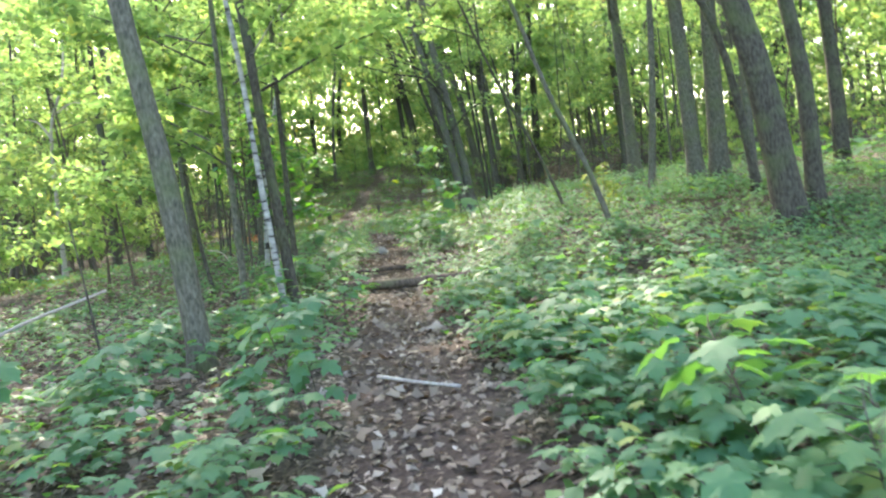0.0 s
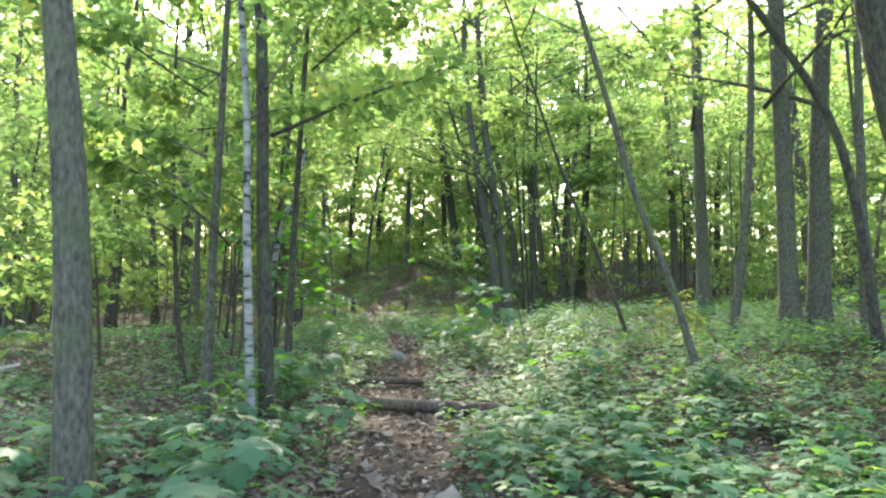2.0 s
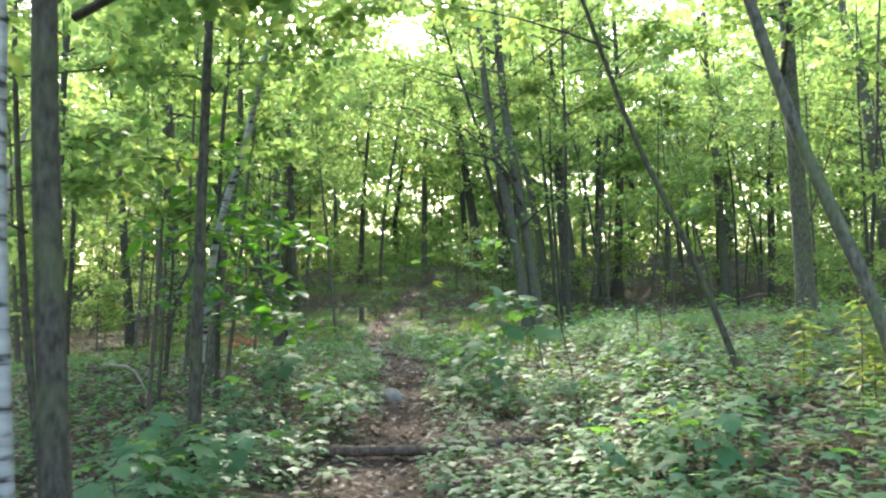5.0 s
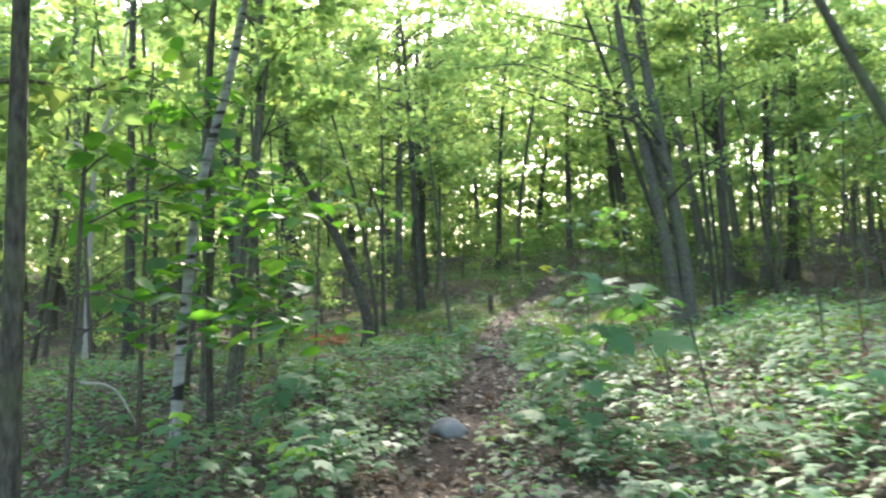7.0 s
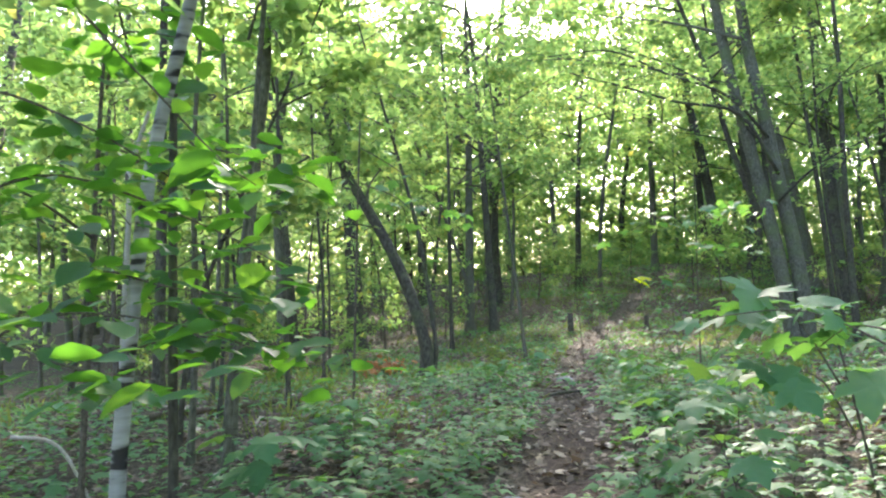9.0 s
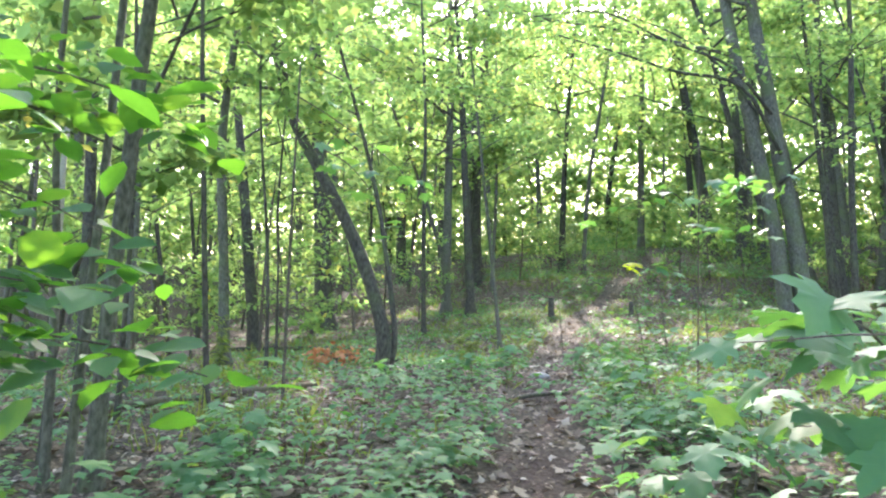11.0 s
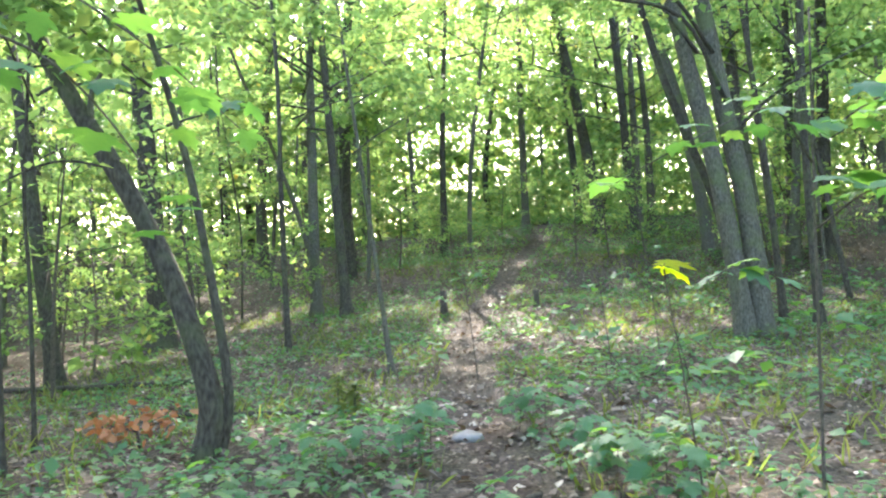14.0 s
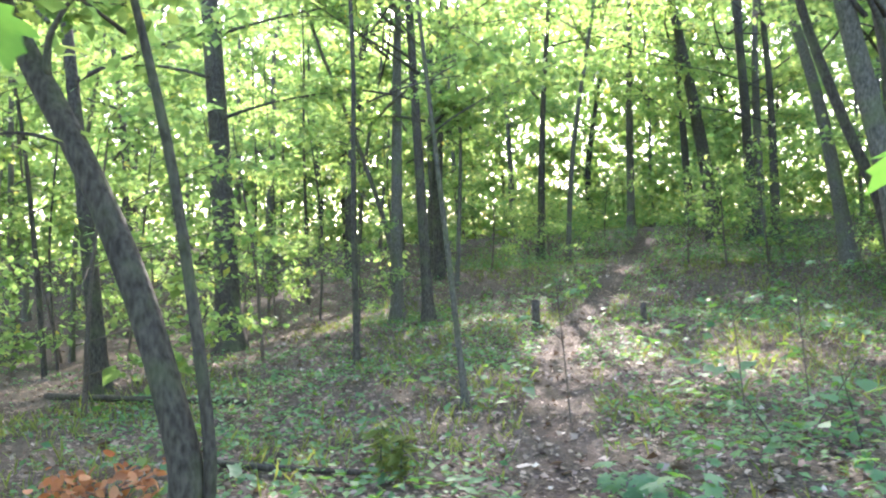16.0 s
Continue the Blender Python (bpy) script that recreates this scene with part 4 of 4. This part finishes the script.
def undergrowth():
    r2 = np.random.default_rng(31)
    kinds = []
    for h, n, s in ((0.20, 6, 0.085), (0.26, 8, 0.10), (0.33, 9, 0.11), (0.40, 12, 0.12), (0.15, 4, 0.08), (0.46, 14, 0.12)):
        kinds.append(seedling_arrays(h, n, s, LOBED))
    # the nearest ones, plant by plant
    roots = []
    for stems, (v, f, t) in kinds:
        root = new("maple_seedling")
        part("stem", tubes_mesh("stem", stems[:1], M_TWIG), root)
        part("leaf_stalk", tubes_mesh("leaf_stalk", stems[1:], M_TWIG), root)["kind"] = "stuff"
        at = v.reshape(-1, len(LOBED[0]), 3)[:, 0]
        for i, spot in enumerate(at):
            leaf_part(root, spot, 0.095 * (0.8 + 0.5 * len(at) / 14), LOBED, M_HERB, math.atan2(spot[1], spot[0]) - math.pi / 2, 0.2)
        roots.append(tagged(root, "green maple seedling with broad lobed leaves on the forest floor", "seedling", "seedlings by the path"))
    sizes = ((0.20, 7, 0.08), (0.25, 9, 0.092), (0.31, 10, 0.1), (0.38, 13, 0.105), (0.15, 5, 0.078), (0.28, 10, 0.1))
    rough = [seedling_arrays(h, n, s, STAR) for h, n, s in sizes]
    fine_leaved = [seedling_arrays(h, n, s, LOBED) for h, n, s in sizes]
    n = 0
    while n < 300:
        y = r2.uniform(3.0, 24.0)
        off = r2.choice((-1, 1)) * (0.45 + r2.exponential(0.8))
        x = float(trail_x(y)) + off
        if n >= 190:
            # thick clumps beside the path
            cx, cy, spread = CLUMPS[n % len(CLUMPS)]
            x, y = cx + r2.normal(0, spread), cy + r2.normal(0, spread)
        elif abs(x - np.interp(y, [p[1] for p in WALKED], [p[0] for p in WALKED])) < 0.7 or abs(off) > 3.2 or r2.uniform() > float(herb_density(x, y)) + 0.1 or keep_off(x, y):
            continue
        s = r2.uniform(0.75, 1.25) if n < 190 else r2.uniform(0.5, 0.85)
        m = pose(x, y, float(land(x, y)), r2.normal(0, 6), r2.normal(0, 6), r2.uniform(0, 360)) @ Matrix.Diagonal((s, s, s, 1))
        k = n % 6
        if n < 6:
            roots[k].matrix_basis = m
        else:
            copy_thing(roots[k], m)
        n += 1
    # the rest of the carpet
    for name, count, box, outline, grow in (("seedling_carpet", 13500, (-6, 7.5, 1.5, 24), LOBED, 1.0), ("seedling_carpet", 6000, (-16, 18, 0, 46), RHOMB, 1.35)):
        vs, fs, ts, sv, sq, sc, nv, ns = [], [], [], [], [], [], 0, 0
        simple = [leaf_arrays(rng.normal(0, 1, (9, 3)) * np.array((0.14, 0.14, 0.07)) + np.array((0, 0, 0.24)), 0.15, RHOMB, 0.25) for _ in range(8)]
        made = 0
        while made < count:
            x, y = r2.uniform(box[0], box[1]), r2.uniform(box[2], box[3])
            if outline is RHOMB and -6 < x < 7.5 and 1.5 < y < 24:
                continue
            made += 1
            if r2.uniform() > float(herb_density(x, y)) or keep_off(x, y):
                continue
            c, s_, g = np.cos(a := r2.uniform(0, 6.28)), np.sin(a), grow * r2.uniform(0.55, 1.08)
            turn = np.array(((c, -s_, 0), (s_, c, 0), (0, 0, 1))) * g
            o = np.array((x, y, float(land(x, y))))
            if outline is LOBED:
                stems, (v, f, t) = (fine_leaved if y < 11 and abs(x - 0.5) < 3 else rough)[r2.integers(0, 6)]
            else:
                v, f, t = simple[r2.integers(0, 8)]
            vs.append(v @ turn.T + o), fs.append(f + nv), ts.append(np.clip(t + r2.normal(0, 0.08), 0, 1))
            nv += len(v)
        me = mesh_from(name, np.vstack(vs), [np.vstack(fs)], M_HERB, tint=np.concatenate(ts))
        tagged(new(name, me), "carpet of green maple seedlings covering the forest floor", "undergrowth", kind="stuff")


def keep_off(x, y):
    """The foot of the nearest trunk, and the ground before the two logs."""
    return np.hypot(x + 1.58, y - 8.5) < 0.2 or -1.0 < x < 0.95 and 12.1 < y + 0.25 * x < 13.1


undergrowth()


def leaf_litter():
    r2 = np.random.default_rng(41)
    n = 125000
    y = 2 + 54 * r2.uniform(0, 1, n) ** 1.1
    x = r2.normal(0, 1, n) * (2.2 + 0.14 * y) - 0.06 * y + 0.3
    off = np.abs(x - trail_x(y))
    keep = r2.uniform(0, 1, n) < 0.75 + 0.25 * smooth(off / 0.6)
    x, y = x[keep], y[keep]
    at = np.stack([x, y, land(x, y) + 0.018], -1)
    tagged(new("leaf_litter", leaves_mesh("leaf_litter", at, 0.052, STAR, M_LITTER, 0.4, spread=0.4)), "dry brown fallen leaves scattered over the soil", "leaf litter", kind="stuff")
    n = 150000
    x, y = np.where(r2.uniform(0, 1, n) < 0.55, r2.uniform(-9, 6, n), r2.uniform(-24, 18, n)), 2 + 57 * r2.uniform(0, 1, n) ** 0.75
    keep = (np.abs(x - trail_x(y)) > 0.35) & (r2.uniform(0, 1, n) < 0.55 + 0.45 * np.sin(0.9 * x + 2 * np.sin(0.7 * y)))
    x, y = x[keep], y[keep]
    at = np.stack([x, y, land(x, y) + r2.uniform(0.03, 0.12, len(x)) * (1 + 5 * smooth((y - 42) / 9))], -1)
    tagged(new("ground_herbs", leaves_mesh("ground_herbs", at, 0.075, RHOMB, M_HERB, 0.3)), "sparse low green herbs on the forest floor", "undergrowth", kind="stuff")
    n = 15000
    x, y = r2.uniform(-10, 7, n), r2.uniform(19, 58, n)
    keep = (np.abs(x - trail_x(y)) > 0.4) & (r2.uniform(0, 1, n) < 0.5 + 0.5 * np.sin(1.1 * x + 2 * np.sin(0.6 * y)))
    x, y = x[keep], y[keep]
    blade = (np.array([(-0.035, 0, 0), (0.035, 0, 0), (0.02, 0.2, 0.6), (0, 0.5, 1.0)]), np.array([(0, 1, 2), (0, 2, 3)]))
    at = np.repeat(np.stack([x, y, land(x, y)], -1), 3, 0) + r2.normal(0, 0.03, (3 * len(x), 3)) * (1, 1, 0)
    tagged(new("woodland_grass", leaves_mesh("woodland_grass", at, 0.13, blade, M_GRASS, 0.25)), "thin tufts of pale woodland grass", "grass", kind="stuff")


leaf_litter()


# ---- fallen wood, stumps and stones ----
def log(name, label, points, r, mat, ends=0.8, sides=10):
    p = [(x, y, float(ground_z(x, y)) + z) for x, y, z in points]
    line = curve_points(p, 6)
    rad = r * np.linspace(1, ends, len(line)) * (1 + 0.06 * np.sin(np.arange(len(line)) * 1.9))
    ob = new(name, tubes_mesh(name, [tube(line, rad, sides, 0.12, r * 50)], mat))
    return tagged(ob, label, "log" if r > 0.03 else "branch")


log("fallen_log", "mossy rotten log lying across the path", [(-2.2, 13.75, 0.03), (-0.8, 13.1, 0.05), (0, 12.9, 0.05), (0.95, 12.65, 0.06)], 0.085, M_ROT)
log("fallen_log", "thin rotten log across the path", [(-0.95, 14.62, 0.04), (0.1, 14.78, 0.02), (0.7, 14.95, 0.04), (1.4, 14.95, -0.02)], 0.05, M_ROT, 0.6)
log("fallen_log", "short dark log among the seedlings", [(1.55, 15.45, -0.02), (2.05, 15.4, 0.03), (2.55, 15.35, 0.0)], 0.05, M_ROT)
log("fallen_log", "thin mossy fallen trunk on the leaf litter", [(-5.3, 19.3, 0.05), (-4.5, 20.9, 0.06), (-3.9, 22.3, 0.05)], 0.045, M_ROT, 0.7)
log("fallen_log", "dark fallen trunk lying between the trees", [(-10.6, 29.8, 0.07), (-8.5, 29.3, 0.07), (-6.4, 28.9, 0.06)], 0.055, M_BARK_DARK)
log("fallen_log", "fallen trunk on the far bank", [(6.2, 33.5, 0.15), (7.4, 31.5, 0.2), (8.4, 29.6, 0.15)], 0.1, M_ROT)
log("fallen_stick", "pale peeled stick on the path", [(-0.02, 7.4, 0.03), (0.25, 7.1, 0.035), (0.55, 6.9, 0.02)], 0.014, M_PEELED)
log("fallen_stick", "dark stick lying across the path", [(-1.6, 22.25, 0.0), (-1.4, 22.5, 0.02), (-1.15, 22.9, 0.0)], 0.022, M_BARK_DARK)
log("fallen_branch", "pale bare branch propped in the undergrowth", [(-3.9, 16.9, 0.5), (-3.7, 17.1, 0.4), (-3.5, 17.2, 0.0)], 0.014, M_PEELED)
log("fallen_branch", "grey dead branch leaning in the bushes", [(-4.9, 9.9, 0.0), (-4.2, 10.3, 0.35), (-3.4, 11.0, 0.6)], 0.02, M_PEELED)


def stump(label, x, y, r, h, mat):
    root = new("tree_stump")
    root.location = (x, y, float(land(x, y)))
    line = np.array([(0, 0, -0.1), (0, 0, 0.02), (0.005, 0, h * 0.5), (0.01, 0, h)])
    part("bark", tubes_mesh("bark", [tube(line, np.array((r * 1.5, r * 1.2, r, r * 0.98)), 12, 0.06)], mat), root)
    top = np.array([(0.01, 0, h - 0.01), (0.01, 0, h + 0.004)])
    part("cut_top", tubes_mesh("cut_top", [tube(top, np.array((r * 0.92, r * 0.9)), 12)], M_CUT), root, "pale sawn top")
    tagged(root, label, "stump")


stump("small weathered tree stump beside the path", -4.08, 36.1, 0.085, 0.6, M_BARK_DARK)
stump("small dark tree stump in the clearing", -1.95, 36.8, 0.065, 0.42, M_BARK_DARK)


def stone(label, x, y, r, flat):
    bm = bmesh.new()
    bmesh.ops.create_icosphere(bm, subdivisions=3, radius=r)
    for v in bm.verts:
        n = noise.noise(v.co * (1.4 / r) + Vector((x, y, 0)))
        v.co *= 1 + 0.25 * n
        v.co.z *= flat
    me = bpy.data.meshes.new("stone")
    bm.to_mesh(me)
    bm.free()
    me.polygons.foreach_set("use_smooth", np.ones(len(me.polygons), bool))
    me.materials.append(M_ROCK)
    ob = new("stone", me)
    ob.location = (x, y, float(land(x, y)) + r * flat * 0.2)
    tagged(ob, label, "stone")


pale = new("fallen_leaf", mesh_from("fallen_leaf", LOBED[0] * 0.26, [LOBED[1]], M_PALE, tint=np.full(24, 0.5)))
pale.matrix_basis = pose(1.33, 6.9, float(land(1.33, 6.9)) + 0.2, 12, -8, 70)
tagged(pale, "large pale dead maple leaf caught on green seedlings", "leaf")
stone("smooth grey stone in the path", -0.68, 17.55, 0.17, 0.6)
stone("pale flat stone at the edge of the path", -1.85, 24.6, 0.14, 0.45)


def withered_branch():
    root = new("withered_branch")
    root.location = (-4.7, 24.3, float(land(-4.7, 24.3)))
    pieces, spots = [tube(np.array([(0.05, 0, -0.05), (0.02, 0, 0.15), (0, 0, 0.2)]), np.array((0.014, 0.012, 0.01)), 6)], []
    for a in (0.2, 1.1, 2.2, 3.4, 4.6):
        p, s = spray(np.array((0, 0, 0.17)), np.array((np.cos(a), 0.6 * np.sin(a), 0.15)), 0.3, 0.008, 3, 12)
        pieces += p
        spots.append(s)
    part("twig", tubes_mesh("twig", pieces, M_TWIG), root)
    for spot in np.vstack(spots)[::2]:
        leaf_part(root, spot, 0.085, OVAL, M_DEAD, None, 0.7, 0.4)
    tagged(root, "fallen branch with withered orange-brown leaves", "branch")


withered_branch()


def herb_stalk(x, y, h):
    """An upright weed with whorls of narrow leaves."""
    root = new("herb_stalk")
    root.location = (x, y, float(land(x, y)))
    part("stem", tubes_mesh("stem", [tube(np.array([(0, 0, -0.05), (0.01, 0, h * 0.5), (0.03, 0.01, h)]), np.array((0.007, 0.005, 0.002)), 5)], M_TWIG), root)
    k = np.repeat(np.linspace(0.15, 1, 16), 5)
    at = np.stack([0.03 * k ** 2, 0.01 * k, h * k], -1)
    blade = (RHOMB[0] * (0.5, 1, 1), RHOMB[1])
    part("foliage", leaves_mesh("foliage", at, 0.11, blade, M_GRASS, 0.3, 0.1), root)["kind"] = "stuff"
    tagged(root, "pale sunlit weed stalk with whorls of narrow leaves", "weed", "weeds on the bank")


herb_stalk(-6.3, 23.85, 0.75)
herb_stalk(-6.2, 23.7, 0.5)
herb_stalk(-3.3, 25.6, 0.45)
herb_stalk(-3.1, 25.5, 0.35)
herb_stalk(3.07, 13.5, 0.85)
herb_stalk(3.0, 14.3, 0.7)
herb_stalk(3.25, 13.7, 0.55)
for x, y, h in ((2.44, 18.0, 2.0), (2.8, 18.3, 1.8), (-2.3, 28.6, 1.5), (0.2, 29.6, 1.6), (-0.5, 29.0, 1.3)):
    sprig_tree("maple_sapling", "thin bare sapling with a few small leaves", (x, y), (x - 0.12, y, float(land(x, y)) + h), 0.013, [
        ([(x - 0.1, y, float(land(x, y)) + h * 0.8), (x + 0.1, y - 0.1, float(land(x, y)) + h * 0.95), (x + 0.35, y - 0.15, float(land(x, y)) + h * 1.02)], 9, 0.09, LOBED, M_HERB, 0.1),
        ([(x - 0.07, y, float(land(x, y)) + h * 0.6), (x - 0.3, y - 0.1, float(land(x, y)) + h * 0.75), (x - 0.5, y - 0.1, float(land(x, y)) + h * 0.8)], 7, 0.09, LOBED, M_HERB, 0.1)])
for x, y, a in ((0.0, 28.2, 0.3), (0.35, 27.6, 1.9), (-0.3, 27.3, 3.5)):
    z = float(land(x, y))
    log("dead_twig", "bare dead twig sticking up from the leaf litter", [(x, y, -0.02), (x + 0.2 * math.cos(a), y, 0.3), (x + 0.5 * math.cos(a), y + 0.1, 0.75)], 0.01, M_BARK_DARK, 0.4, 5)
log("rotten_log", "crumbling orange-brown piece of rotten wood", [(1.3, 13.7, -0.0), (1.5, 13.68, 0.03), (1.72, 13.7, 0.0)], 0.045, M_CUT)
log("fallen_branch", "thin dark branch lying on the bank", [(2.2, 14.6, 0.05), (2.7, 14.2, 0.04), (3.3, 14.3, 0.08), (3.9, 14.1, 0.03)], 0.018, M_BARK_DARK)
log("fallen_branch", "long dead branch on the leaf litter", [(3.2, 22.6, 0.05), (4.2, 21.8, 0.3), (5.2, 21.2, 0.5)], 0.025, M_BARK_DARK)
log("fallen_branch", "thin fallen trunk in the clearing", [(-5.2, 25.8, 0.04), (-4.4, 25.6, 0.06), (-3.4, 25.7, 0.04)], 0.03, M_BARK_DARK)
